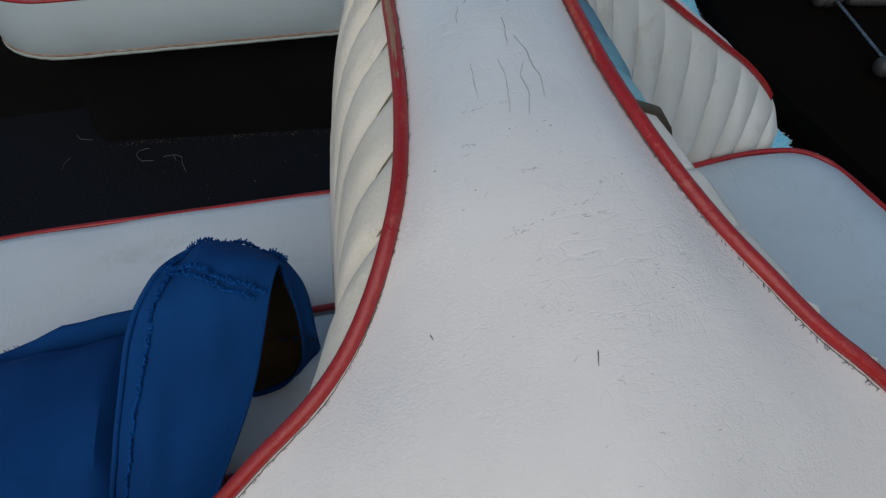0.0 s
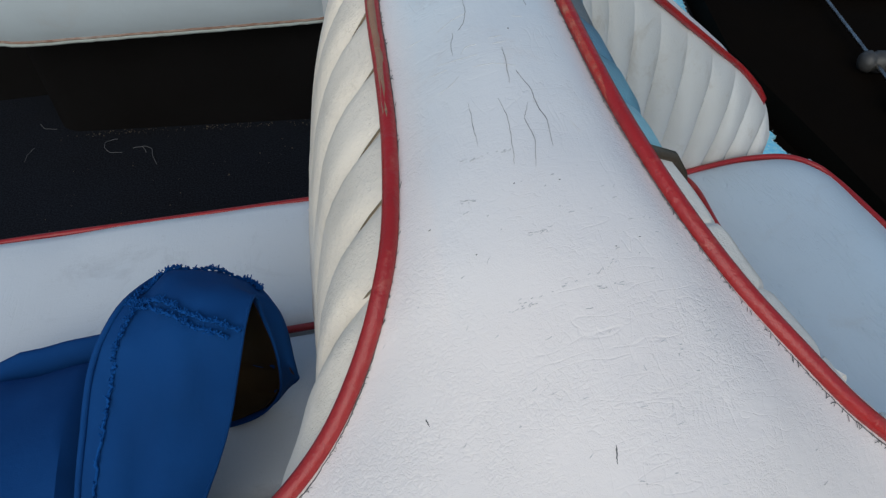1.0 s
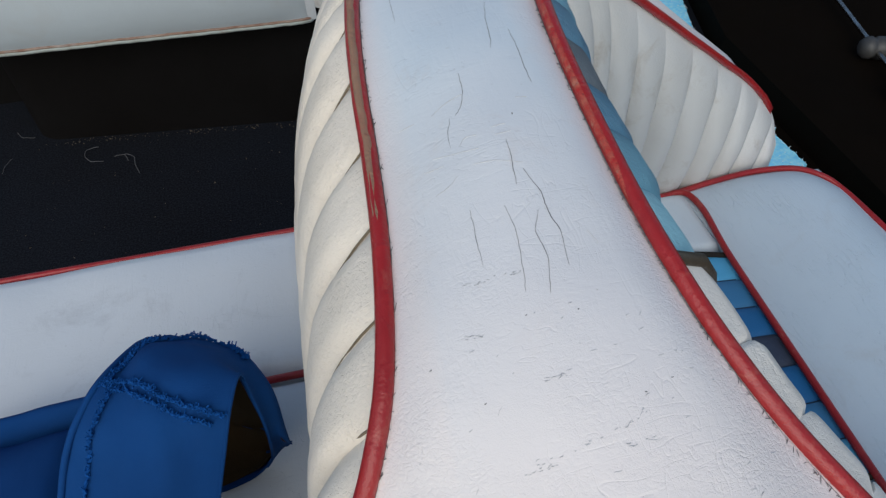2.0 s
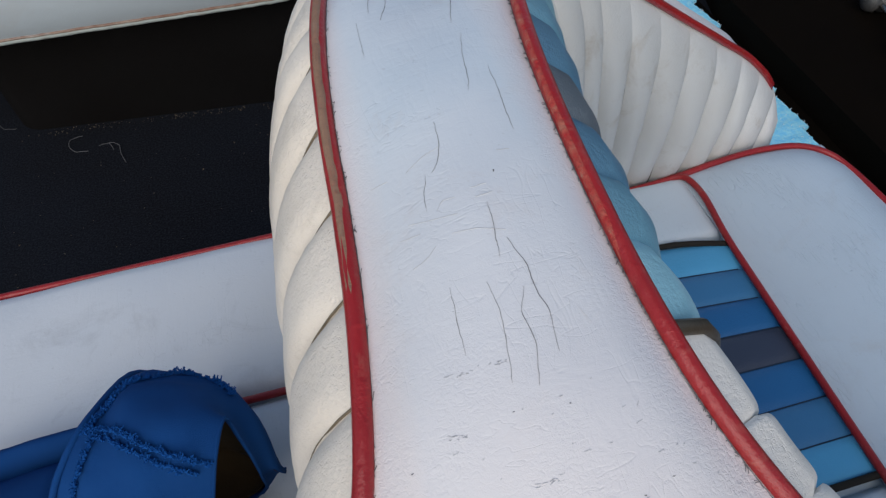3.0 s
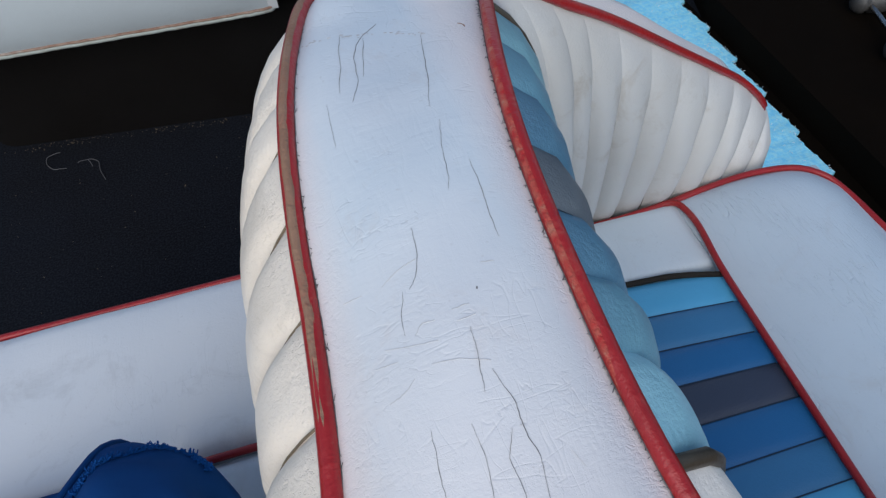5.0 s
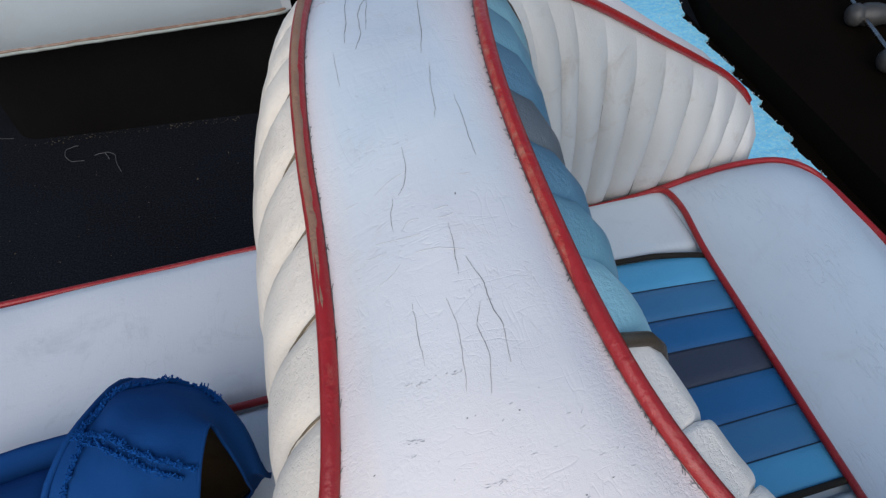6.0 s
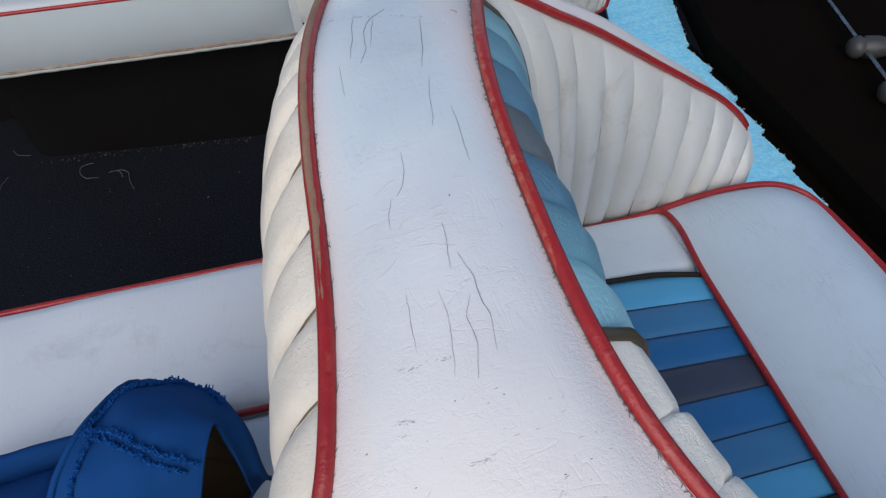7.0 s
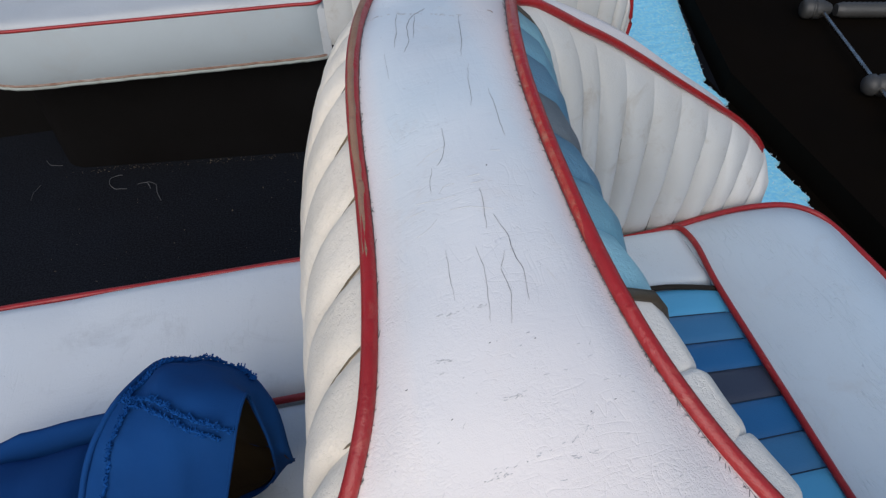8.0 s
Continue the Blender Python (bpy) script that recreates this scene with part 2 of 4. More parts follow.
CREASE_DARK = material("dark_crease_dirt", (0.42, 0.42, 0.44), 0.8, (0.55, 0.56, 0.58), 300, 1.0)
CARPET_DARK = material("black_carpet", (0.0054, 0.0035, 0.0020), 0.95, (0.0034, 0.0025, 0.0016), 4, 0.8, 500, 0.9, spec=0.05)
SEAM = material("seam_brown", (0.22, 0.17, 0.11), 0.8, (0.15, 0.115, 0.075), 60, 0.8)
WING_CREASE_SHADE = material("wing_crease_shade", (0.20, 0.185, 0.165), 0.8, (0.15, 0.135, 0.115), 60, 0.8)
THREAD = material("pale_thread", (0.11, 0.11, 0.115), 0.8, None, 30, 0.5)
CRUMB = material("straw_crumbs", (0.15, 0.115, 0.075), 0.9, (0.09, 0.07, 0.045), 80, 0.8)
HULL = material("hull_carpet", (0.012, 0.012, 0.014), 0.95, (0.008, 0.008, 0.009), 3, 0.8, 400, 0.8, spec=0.1)
GROUND = material("concrete", (0.26, 0.25, 0.235), 0.9, (0.19, 0.185, 0.175), 1.2, 0.8, 60, 0.5, dirt=(0.12, 0.115, 0.1), dirt_amount=0.5, dirt_scale=2)


# ---- mesh helpers ----
def part(name, bm, mat, parent=None, label="", smooth=True):
    me = bpy.data.meshes.new(name)
    bmesh.ops.recalc_face_normals(bm, faces=bm.faces[:])
    for f in bm.faces:
        f.smooth = smooth
    for e in bm.edges:
        if len(e.link_faces) == 2 and e.calc_face_angle(0.0) > 1.0:
            e.smooth = False
    bm.to_mesh(me)
    bm.free()
    me.materials.append(mat)
    ob = new(name, me)
    ob.parent = parent
    if label:
        tagged(ob, label)
    return ob


def thing(name, label, category, group="", kind=""):
    ob = new(name)
    ob.empty_display_size = 0.05
    return tagged(ob, label, category, group, kind)


def catmull(pts, n):
    """A smooth line through pts, n steps between neighbours."""
    p = [Vector(q) for q in pts]
    p = [p[0] * 2 - p[1], *p, p[-1] * 2 - p[-2]]
    out = []
    for i in range(1, len(p) - 2):
        a, b, c, d = p[i - 1:i + 3]
        for k in range(n):
            t = k / n
            out.append(0.5 * (2 * b + (c - a) * t + (2 * a - 5 * b + 4 * c - d) * t * t + (3 * b - a - 3 * c + d) * t ** 3))
    out.append(p[-2].copy())
    return out


def along(line, f):
    """The place at the fraction index f of a line of points."""
    f = max(0.0, min(len(line) - 1.0001, f))
    i = int(f)
    return line[i].lerp(line[i + 1], f - i)


def sheet(rows, thick=0.0, inward=None):
    """A grid of points as a surface; with a thickness, a closed slab that grows along inward(point, normal)."""
    bm = bmesh.new()
    vs = [[bm.verts.new(p) for p in r] for r in rows]
    R, C = len(rows), len(rows[0])
    for i in range(R - 1):
        for j in range(C - 1):
            bm.faces.new((vs[i][j], vs[i][j + 1], vs[i + 1][j + 1], vs[i + 1][j]))
    if thick:
        bm.normal_update()
        back = []
        way = 1 if inward is None or sum(v.normal.dot(inward) for r in vs for v in r) >= 0 else -1
        for i in range(R):
            row = []
            for j in range(C):
                row.append(bm.verts.new(vs[i][j].co + vs[i][j].normal * way * thick))
            back.append(row)
        for i in range(R - 1):
            for j in range(C - 1):
                bm.faces.new((back[i][j], back[i + 1][j], back[i + 1][j + 1], back[i][j + 1]))
        ring = [(0, j) for j in range(C)] + [(i, C - 1) for i in range(1, R)] + [(R - 1, j) for j in range(C - 2, -1, -1)] + [(i, 0) for i in range(R - 2, 0, -1)]
        for (a, b), (c, d) in zip(ring, ring[1:] + ring[:1]):
            bm.faces.new((vs[a][b], back[a][b], back[c][d], vs[c][d]))
    return bm


def tube(line, r, sides=8, flat=1.0, bm=None, taper=False):
    """A cord along a line of points."""
    bm = bm or bmesh.new()
    rings = []
    for i, p in enumerate(line):
        d = (line[min(i + 1, len(line) - 1)] - line[max(i - 1, 0)]).normalized()
        side = d.cross(Vector((0, 0, 1)))
        side = side.normalized() if side.length > 1e-4 else Vector((1, 0, 0))
        up = side.cross(d)
        k = r * (1 - 0.8 * i / len(line)) if taper else r
        rings.append([bm.verts.new(p + k * (math.cos(a) * side + flat * math.sin(a) * up)) for a in (2 * math.pi * j / sides for j in range(sides))])
    for a, b in zip(rings, rings[1:]):
        for j in range(sides):
            bm.faces.new((a[j], a[(j + 1) % sides], b[(j + 1) % sides], b[j]))
    for ring in (rings[0], rings[-1]):
        bm.faces.new(ring)
    return bm


def block(x0, x1, y0, y1, z0, z1, bevel=0.0, seg=3, bm=None):
    own = bm is None
    bm = bm or bmesh.new()
    r = bmesh.ops.create_cube(bm, size=1)
    for v in r["verts"]:
        v.co = Vector(((x0 + x1) / 2 + v.co.x * (x1 - x0), (y0 + y1) / 2 + v.co.y * (y1 - y0), (z0 + z1) / 2 + v.co.z * (z1 - z0)))
    if bevel and own:
        bmesh.ops.bevel(bm, geom=bm.edges[:], offset=bevel, segments=seg, profile=0.6, affect="EDGES")
    return bm


def pad(x0, x1, y0, y1, z0, z1, puff=0.01, r=0.02, nx=14, ny=14, skew=0.0, wave=0.0, corner=0.0, shear=0.0):
    """A stuffed cushion block: crowned top, rounded rim, straight sides and a flat underside."""
    rows = []
    for i in range(nx + 1):
        row = []
        for j in range(ny + 1):
            u, v = i / nx, j / ny
            x, y = x0 + (x1 - x0) * u, y0 + (y1 - y0) * v
            du, dv = min(u, 1 - u) * (x1 - x0), min(v, 1 - v) * (y1 - y0)
            e = 1.0
            for d in (du, dv):
                if d < r:
                    e *= math.sqrt(max(0.0, 1 - (1 - d / r) ** 2)) * 0.999 + 0.001
            crown = puff * (1 - (2 * u - 1) ** 4) * (1 - (2 * v - 1) ** 4)
            w = wave * noise.noise(Vector((x * 14, y * 14, 3.3)))
            if du < corner and dv < corner and u < 0.5:
                cx, cy = (x0 + corner if u < 0.5 else x1 - corner), (y0 + corner if v < 0.5 else y1 - corner)
                d = Vector((x - cx, y - cy))
                if d.length > 1e-6:
                    d *= max(abs(d.x), abs(d.y)) / d.length
                x, y = cx + d.x, cy + d.y
            row.append(Vector((x, y + skew * (x1 - x) + shear * (x - x1), z1 - r * (1 - e) + (crown + w) * e)))
        rows.append(row)
    bm = sheet(rows)
    edge = [e for e in bm.edges if e.is_boundary]
    low = bmesh.ops.extrude_edge_only(bm, edges=edge)["geom"]
    vs = [g for g in low if isinstance(g, bmesh.types.BMVert)]
    for v in vs:
        v.co.z = z0
    bmesh.ops.holes_fill(bm, edges=[e for e in bm.edges if e.is_boundary])
    return bm


# ---- ground, hull and floor ----
g = bmesh.new()
bmesh.ops.create_grid(g, x_segments=20, y_segments=20, size=400)
tagged(part("ground", g, GROUND), "grey concrete yard around the boat", "ground", kind="structure").location.z = -0.62
tagged(part("floor", block(-2.6, 2.9, -1.1, 2.75, -0.06, 0.0), CARPET, smooth=False), "navy carpeted boat floor, dusty", "floor", kind="structure")
for nm, bx in (("wall_port", (-2.6, 2.9, -1.2, -1.1, -0.06, 0.62)), ("wall_starboard", (-2.6, 2.9, 2.75, 2.85, -0.06, 0.72)),
               ("wall_stern", (-2.7, -2.6, -1.2, 2.85, -0.06, 0.62)), ("wall_bow", (2.9, 3.0, -1.2, 2.85, -0.06, 0.72))):
    tagged(part(nm, block(*bx), HULL, smooth=False), "dark carpet-lined inner side of the boat hull", "hull wall", kind="structure")

tagged(part("floor_border", block(0.90, 1.03, -1.09, 2.6, 0.0, 0.004), CARPET_DARK, smooth=False), "black carpet border of the boat floor", "floor", kind="structure")

# sun patch on the floor as a pale blue strip; its ragged edge is the shadow's
random.seed(5)
edge = []
for k in range(320):
    y = 0.15 + k * 0.00675
    saw = ((y - 0.515) / 0.1335) % 1.0
    x = 0.985 + 0.018 * (0.5 - saw) + 0.045 * max(0, min(1.05, y) - 0.5) + 0.004 * noise.noise(Vector((y * 60, 0, 0))) + random.uniform(-0.0012, 0.0012)
    if y > 1.19:
        x = 1.018 + 0.31 * (y - 1.19) + 0.003 * noise.noise(Vector((y * 60, 0, 0)))
    edge.append((x, y))
bm = bmesh.new()
top = []
for x, y in edge:
    xl = 0.78 + 0.33 * max(0, y - 1.13)
    a = [bm.verts.new((xl + (x - xl) * t, y, 0.012 + 0.002 * noise.noise(Vector((t * 9, y * 40, 0))))) for t in (0, 0.25, 0.5, 0.75, 1)]
    top.append([bm.verts.new((xl, y, 0.0)), *a, bm.verts.new((x + 0.002, y, 0.0))])
for a, b in zip(top, top[1:]):
    for j in range(6):
        bm.faces.new((a[j], a[j + 1], b[j + 1], b[j]))
for r_ in (top[0], top[-1]):
    bm.faces.new(r_)
sun_strip = tagged(part("sun_strip", bm, SUN_PATCH, smooth=False), "sun patch on the floor, laid as a pale blue strip with a ragged edge", "carpet")
bm = bmesh.new()
# whitish flecks drawn as fibres for the glints in the sun patch
for k in range(420):
    x, y = random.choice(edge)
    x -= abs(random.gauss(0, 0.05)) if k % 3 else random.uniform(-0.002, 0.004)
    p, d = Vector((x, y, 0.0135)), Vector((random.uniform(-1, 1), random.uniform(-1, 1), random.uniform(0, 0.5))) * 0.005
    tube([p, p + d * 0.5 + Vector((0, 0, 0.002)), p + d], 0.0006, 4, bm=bm)
tagged(part("patch_flecks", bm, PATCH_FLECK, sun_strip, "small whitish flecks for the sparkle of the sun patch"), kind="stuff")

# ---- the back-to-back seat ----
seat_unit = thing("back_to_back_seat", "white back-to-back boat seat with red piping and blue stripes", "boat seat", "boat seats")

ROW = [  # left edge, crest, right edge of the smooth panel over the backrests, from the near end to the far end
    ((-0.42, -0.27, 0.5), (0.03, -0.4, 0.36), (0.43, -0.33, 0.49)),
    ((-0.2617, -0.244, 0.6132), (0.01, -0.39, 0.54), (0.2323, -0.3042, 0.6507)),
    ((-0.1933, -0.232, 0.676), (0.005, -0.365, 0.66), (0.1495, -0.261, 0.7294)),
    ((-0.1607, -0.2228, 0.7048), (0.0, -0.335, 0.715), (0.1182, -0.2409, 0.7549)),
    ((-0.1316, -0.2129, 0.7266), (0.0, -0.3, 0.752), (0.0962, -0.218, 0.7749)),
    ((-0.1096, -0.1991, 0.7444), (-0.001, -0.25, 0.782), (0.0797, -0.1928, 0.7897)),
    ((-0.0925, -0.1832, 0.7654), (-0.003, -0.2, 0.807), (0.0655, -0.164, 0.8057)),
    ((-0.0792, -0.1656, 0.7867), (-0.006, -0.158, 0.824), (0.0569, -0.1337, 0.8178)),
    ((-0.0673, -0.1358, 0.803), (-0.007, -0.118, 0.835), (0.0527, -0.0944, 0.8272)),
    ((-0.0581, -0.0834, 0.8134), (-0.004, -0.07, 0.846), (0.0515, -0.0479, 0.8367)),
    ((-0.0532, -0.032, 0.8213), (0.0, -0.025, 0.851), (0.0521, -0.0061, 0.8444)),
    ((-0.0504, 0.012, 0.8307), (0.004, 0.018, 0.856), (0.0552, 0.0319, 0.8495)),
    ((-0.0456, 0.0578, 0.8404), (0.01, 0.06, 0.856), (0.0614, 0.0699, 0.8515)),
    ((-0.0385, 0.0974, 0.8466), (0.017, 0.1, 0.852), (0.0702, 0.1057, 0.8477)),
    ((-0.0285, 0.138, 0.8455), (0.023, 0.138, 0.85), (0.079, 0.1372, 0.8405)),
    ((-0.017, 0.172, 0.842), (0.031, 0.172, 0.846), (0.088, 0.1658, 0.8304)),
    ((0.0, 0.206, 0.826), (0.046, 0.21, 0.834), (0.102, 0.203, 0.809)),
    ((0.01, 0.238, 0.785), (0.062, 0.246, 0.806), (0.128, 0.215, 0.798)),
    ((-0.004, 0.258, 0.7), (0.085, 0.284, 0.745), (0.180, 0.231, 0.7645)),
    ((-0.06, 0.27, 0.58), (0.11, 0.31, 0.66), (0.2355, 0.250, 0.725)),
    ((-0.1, 0.28, 0.5), (0.14, 0.335, 0.58), (0.3305, 0.282, 0.650)),
    ((-0.12, 0.285, 0.46), (0.17, 0.35, 0.52), (0.4015, 0.306, 0.594)),
    ((-0.13, 0.288, 0.44), (0.2, 0.36, 0.47), (0.466, 0.3235, 0.542)),
    ((-0.13, 0.29, 0.42), (0.23, 0.365, 0.43), (0.524, 0.329, 0.481)),
    ((-0.13, 0.29, 0.4), (0.26, 0.365, 0.4), (0.535, 0.309, 0.438)),
]
STEP = 6
edge_l = catmull([r[0] for r in ROW], STEP)
crest = catmull([r[1] for r in ROW], STEP)
edge_r = catmull([r[2] for r in ROW], STEP)


def panel_place(i, v):
    """A place on the smooth panel: i along it, v from the left edge 0 to the right edge 1."""
    L, C, R = along(edge_l, i), along(crest, i), along(edge_r, i)
    k = i / STEP
    if k < 9:
        w = min(1, (9 - k) / 5)
        out = Vector((0, -0.7 * w, 1 - 0.3 * w)) * (0.005 + 0.006 * w)
    elif k > 14:
        w = min(1, (k - 14) / 3)
        out = Vector((0, 0.8 * w, 1 - 0.35 * w)) * (0.005 + 0.014 * w)
    else:
        out = Vector((0, 0, 0.005))
    q = catmull([L, L.lerp(C, 0.4) + out, C, R.lerp(C, 0.4) + out, R], 6)
    p = along(q, v * 24)
    if k > 16.8 and v > 0.55:  # the rounded outer edge of the wing stands proud of its piping
        rim = min(1, (k - 16.8) / 2.5) * min(1, max(0, (22.8 - k) / 1.4))
        t = (v - 0.55) / 0.45
        p = p + Vector((0.42, 0.42, 0.80)) * 0.022 * rim * math.sin(math.pi * t ** 4) ** 0.8
    if k > 22.2:  # tucked in at the tip
        p = p + Vector((-0.009, 0.004, 0)) * min(1, (k - 22.2) / 0.8) * max(0, (v - 0.7) / 0.3)
    return p


rows = []
for i in range(len(crest)):
    row = []
    for j in range(33):
        p = panel_place(i, j / 32)
        w = noise.noise(Vector((p.x * 9, p.y * 9, p.z * 9))) * 0.0015 + noise.noise(p * 40) * 0.0004
        row.append(p + Vector((0, 0, w)))
    rows.append(row)
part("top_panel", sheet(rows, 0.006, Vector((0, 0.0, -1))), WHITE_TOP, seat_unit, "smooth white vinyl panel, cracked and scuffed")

part("piping", tube([p + Vector((-0.001, 0, 0.002)) for p in edge_l[:19 * STEP]], 0.0043, 10), RED, seat_unit, "red vinyl piping, rubbed brown along one side")
low = [(max(0, min(1, i / STEP - 17)), max(0, i / STEP - 22.5)) for i in range(int(23.1 * STEP))]
line = [p + Vector((0.001 - 0.006 * b, -0.0035 * a, 0.002 - 0.002 * a - 0.002 * b)) for p, (a, b) in zip(edge_r, low)]
line += [line[-1] + Vector(d) for d in ((0.001, 0.001, -0.006), (0.001, 0.006, -0.012), (-0.002, 0.014, -0.017))]
part("piping", tube(line, 0.0041, 10), RED, seat_unit, "red vinyl piping, scuffed")


worn = edge_l[int(6.8 * STEP):int(16.5 * STEP)]
part("rubbed_band", tube([p + Vector((-0.0013 + 0.0005 * noise.noise(p * 90), 0, 0.0045 - 0.004 * max(0, 1 - i / 26) ** 1.5 + 0.0005 * noise.noise(p * 160))) for i, p in enumerate(worn)], 0.0026, 8), RED_WORN, seat_unit, "vinyl of the piping rubbed to bare brown")


scuffed = edge_r[int(7.0 * STEP):int(14.0 * STEP)]
part("scuff", tube([p + Vector((-0.0006, -0.0004, 0.0036 - 0.003 * max(0, 1 - i / 9))) for i, p in enumerate(scuffed)], 0.0023, 8), RED_SCUFF, seat_unit, "tan scuffs along the ridge of the piping")


def find(line, axis, value, lo, hi):
    """The fraction index between lo and hi at which a line comes nearest to a coordinate."""
    best = min(range(int(lo * 20), int(hi * 20)), key=lambda k: abs(along(line, k / 20)[axis] - value))
    return best / 20


def flute(line_t, t0, t1, line_b, b0, b1, centre, bulge, puff, fade, na=10, nb=22, thick=0.012, soft=0.045, square=2, close=False):
    """One stuffed channel of a backrest, between two seams."""
    rows = []
    for b in range(nb + 1):
        h = b / nb
        row = []
        for a in range(na + 1):
            s = a / na
            T, B = along(line_t, t0 + (t1 - t0) * s), along(line_b, b0 + (b1 - b0) * s)
            tt, bb, way = t0 + (t1 - t0) * s, b0 + (b1 - b0) * s, (1 if t1 > t0 else -1)
            d = (along(line_t, tt + 1.5) - along(line_t, tt - 1.5)) * way + (along(line_b, bb + 1.5) - along(line_b, bb - 1.5)) * way
            n = d.cross(B - T).normalized()
            if n.dot(centre - (T + B) / 2) < 0:
                n = -n
            p = T.lerp(B, h)
            tall = min(1, (B - T).length / 0.16)
            grow = (1 - math.exp(-h * (B - T).length / soft)) * math.sqrt(1 - h)
            f = min(1, h / fade) if fade else 1
            u = abs(2 * s - 1)
            round_ = (math.sqrt(max(0, 1 - u ** square)) if square > 0 else (1 - u ** -square) * 0.95) - 0.6
            fold = puff * f * round_ * (0.3 + 0.7 * min(1, h / 0.07)) * (1 if h < 0.8 else 1 - 3 * (h - 0.8))
            w = noise.noise(p * 26) * 0.0015
            row.append(p + n * (bulge * grow + fold + w) * tall * ((1 - s ** 3) if close else 1))
        rows.append(row)
    return sheet(rows, thick, -(centre - (along(line_t, t0) + along(line_b, b0)) / 2))


def seam(line_t, t, line_b, b, centre, bulge, soft=0.045, puff=0.0095):
    """The stitched crease between two channels, as far down as it shows."""
    T, B = along(line_t, t), along(line_b, b)
    d = along(line_t, t + 0.5) - along(line_t, t - 0.5)
    n = d.cross(B - T).normalized()
    if n.dot(centre - (T + B) / 2) < 0:
        n = -n
    line = []
    for k in range(22):
        h = k / 21 * 0.55
        line.append(T.lerp(B, h) + n * (bulge * (1 - math.exp(-h * (B - T).length / soft)) * math.sqrt(1 - h) - 0.6 * puff * min(1, h / 0.025) * (0.3 + 0.7 * min(1, h / 0.07)) + 0.0010))
    return tube(line, 0.0007, 5, taper=True)


def mirror_y(p):
    return (p[0], 0.028 - p[1], p[2])


far_foot = [(0.13, 0.014, 0.41), (0.13, 0.07, 0.41), (0.135, 0.12, 0.41), (0.15, 0.172, 0.41), (0.182, 0.222, 0.41), (0.235, 0.264, 0.41), (0.30, 0.279, 0.41),
            (0.36, 0.276, 0.41), (0.42, 0.281, 0.41), (0.48, 0.283, 0.41), (0.514, 0.284, 0.41)]
foot_r = catmull([mirror_y(p) for p in far_foot[:0:-1]] + far_foot, STEP)
NF = len(foot_r)
centre_r = Vector((0.36, 0.014, 0.62))
stripe_y = [-0.123, -0.084, -0.048, -0.009, 0.027, 0.067, 0.108, 0.150]
stripe_mat = [FADE_LIGHT, FADE_MID, FADE_DEEP, FADE_SLATE, FADE_DEEP, FADE_MID, FADE_CAP]
st = [find(edge_r, 1, y, 5 * STEP, 16 * STEP) for y in stripe_y]
st[1], st[2] = (find(edge_r, 1, y, 5 * STEP, 16 * STEP) for y in (-0.077, -0.042))
sb = [find(foot_r, 1, y, NF * 0.25, NF * 0.75) for y in stripe_y]
for k in range(7):
    part("backrest_stripe", flute(edge_r, st[k], st[k + 1], foot_r, sb[k], sb[k + 1], centre_r, (0.0350, 0.0345, 0.0335, 0.033, 0.033, 0.033, 0.033)[k], 0.0085 if k < 3 else 0.0065, 0.0, soft=0.026), stripe_mat[k], seat_unit,
         ("faded light blue vinyl channel", "faded blue vinyl channel", "faded deep blue vinyl channel", "faded grey vinyl channel")[min(k, 6 - k)])
# far side flutes
tx = [0.125, 0.158, 0.192, 0.235, 0.283, 0.335, 0.390, 0.445, 0.490]
bx = [0.178, 0.204, 0.235, 0.267, 0.297, 0.333, 0.371, 0.409, 0.446]
ft = [st[7]] + [find(edge_r, 0, x, 15.8 * STEP, 23 * STEP) for x in tx] + [23.15 * STEP, len(edge_r) - 1.001]
fb = [sb[7]] + [find(foot_r, 0, x, NF * 0.55, NF) for x in bx] + [find(foot_r, 0, 0.484, NF * 0.55, NF), NF - 1.001]
for k in range(len(ft) - 1):
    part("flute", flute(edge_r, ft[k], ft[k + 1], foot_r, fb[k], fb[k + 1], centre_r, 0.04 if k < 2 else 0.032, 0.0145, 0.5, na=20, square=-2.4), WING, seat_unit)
# dark lines low in the creases stand for the shade between flutes
for k in range(2, len(ft) - 2):
    T, B = along(edge_r, ft[k]), along(foot_r, fb[k])
    d = along(edge_r, ft[k] + 1.5) - along(edge_r, ft[k] - 1.5) + along(foot_r, fb[k] + 1.5) - along(foot_r, fb[k] - 1.5)
    n = d.cross(B - T).normalized()
    n = n if n.dot(centre_r - (T + B) / 2) > 0 else -n
    tall = min(1, (B - T).length / 0.16)
    line = []
    for i in range(24):
        h = 0.97 - 0.62 * i / 23
        deep = 0.6 * 0.0145 * min(1, h / 0.5) * (1 if h < 0.8 else 1 - 3 * (h - 0.8))
        line.append(T.lerp(B, h) + n * (0.032 * (1 - math.exp(-h * (B - T).length / 0.045)) * math.sqrt(1 - h) - deep + noise.noise(T.lerp(B, h) * 26) * 0.0015 + 0.0003) * tall)
    part("seam", tube(line, 0.0013, 5, taper=True), WING_CREASE_SHADE, seat_unit, "grey line for the shade in a flute crease" if k == 2 else "")
# near side flutes
tx = [0.06, 0.0655, 0.0815, 0.106, 0.138, 0.18, 0.23, 0.30]
nt = [st[0]] + [find(edge_r, 0, x, 0, 7 * STEP) for x in tx[1:]] + [0.0]
nb_ = [sb[0]] + [find(foot_r, 0, x, 0, NF * 0.4) for x in (0.152, 0.190, 0.235, 0.285, 0.335, 0.385, 0.435)] + [0.0]
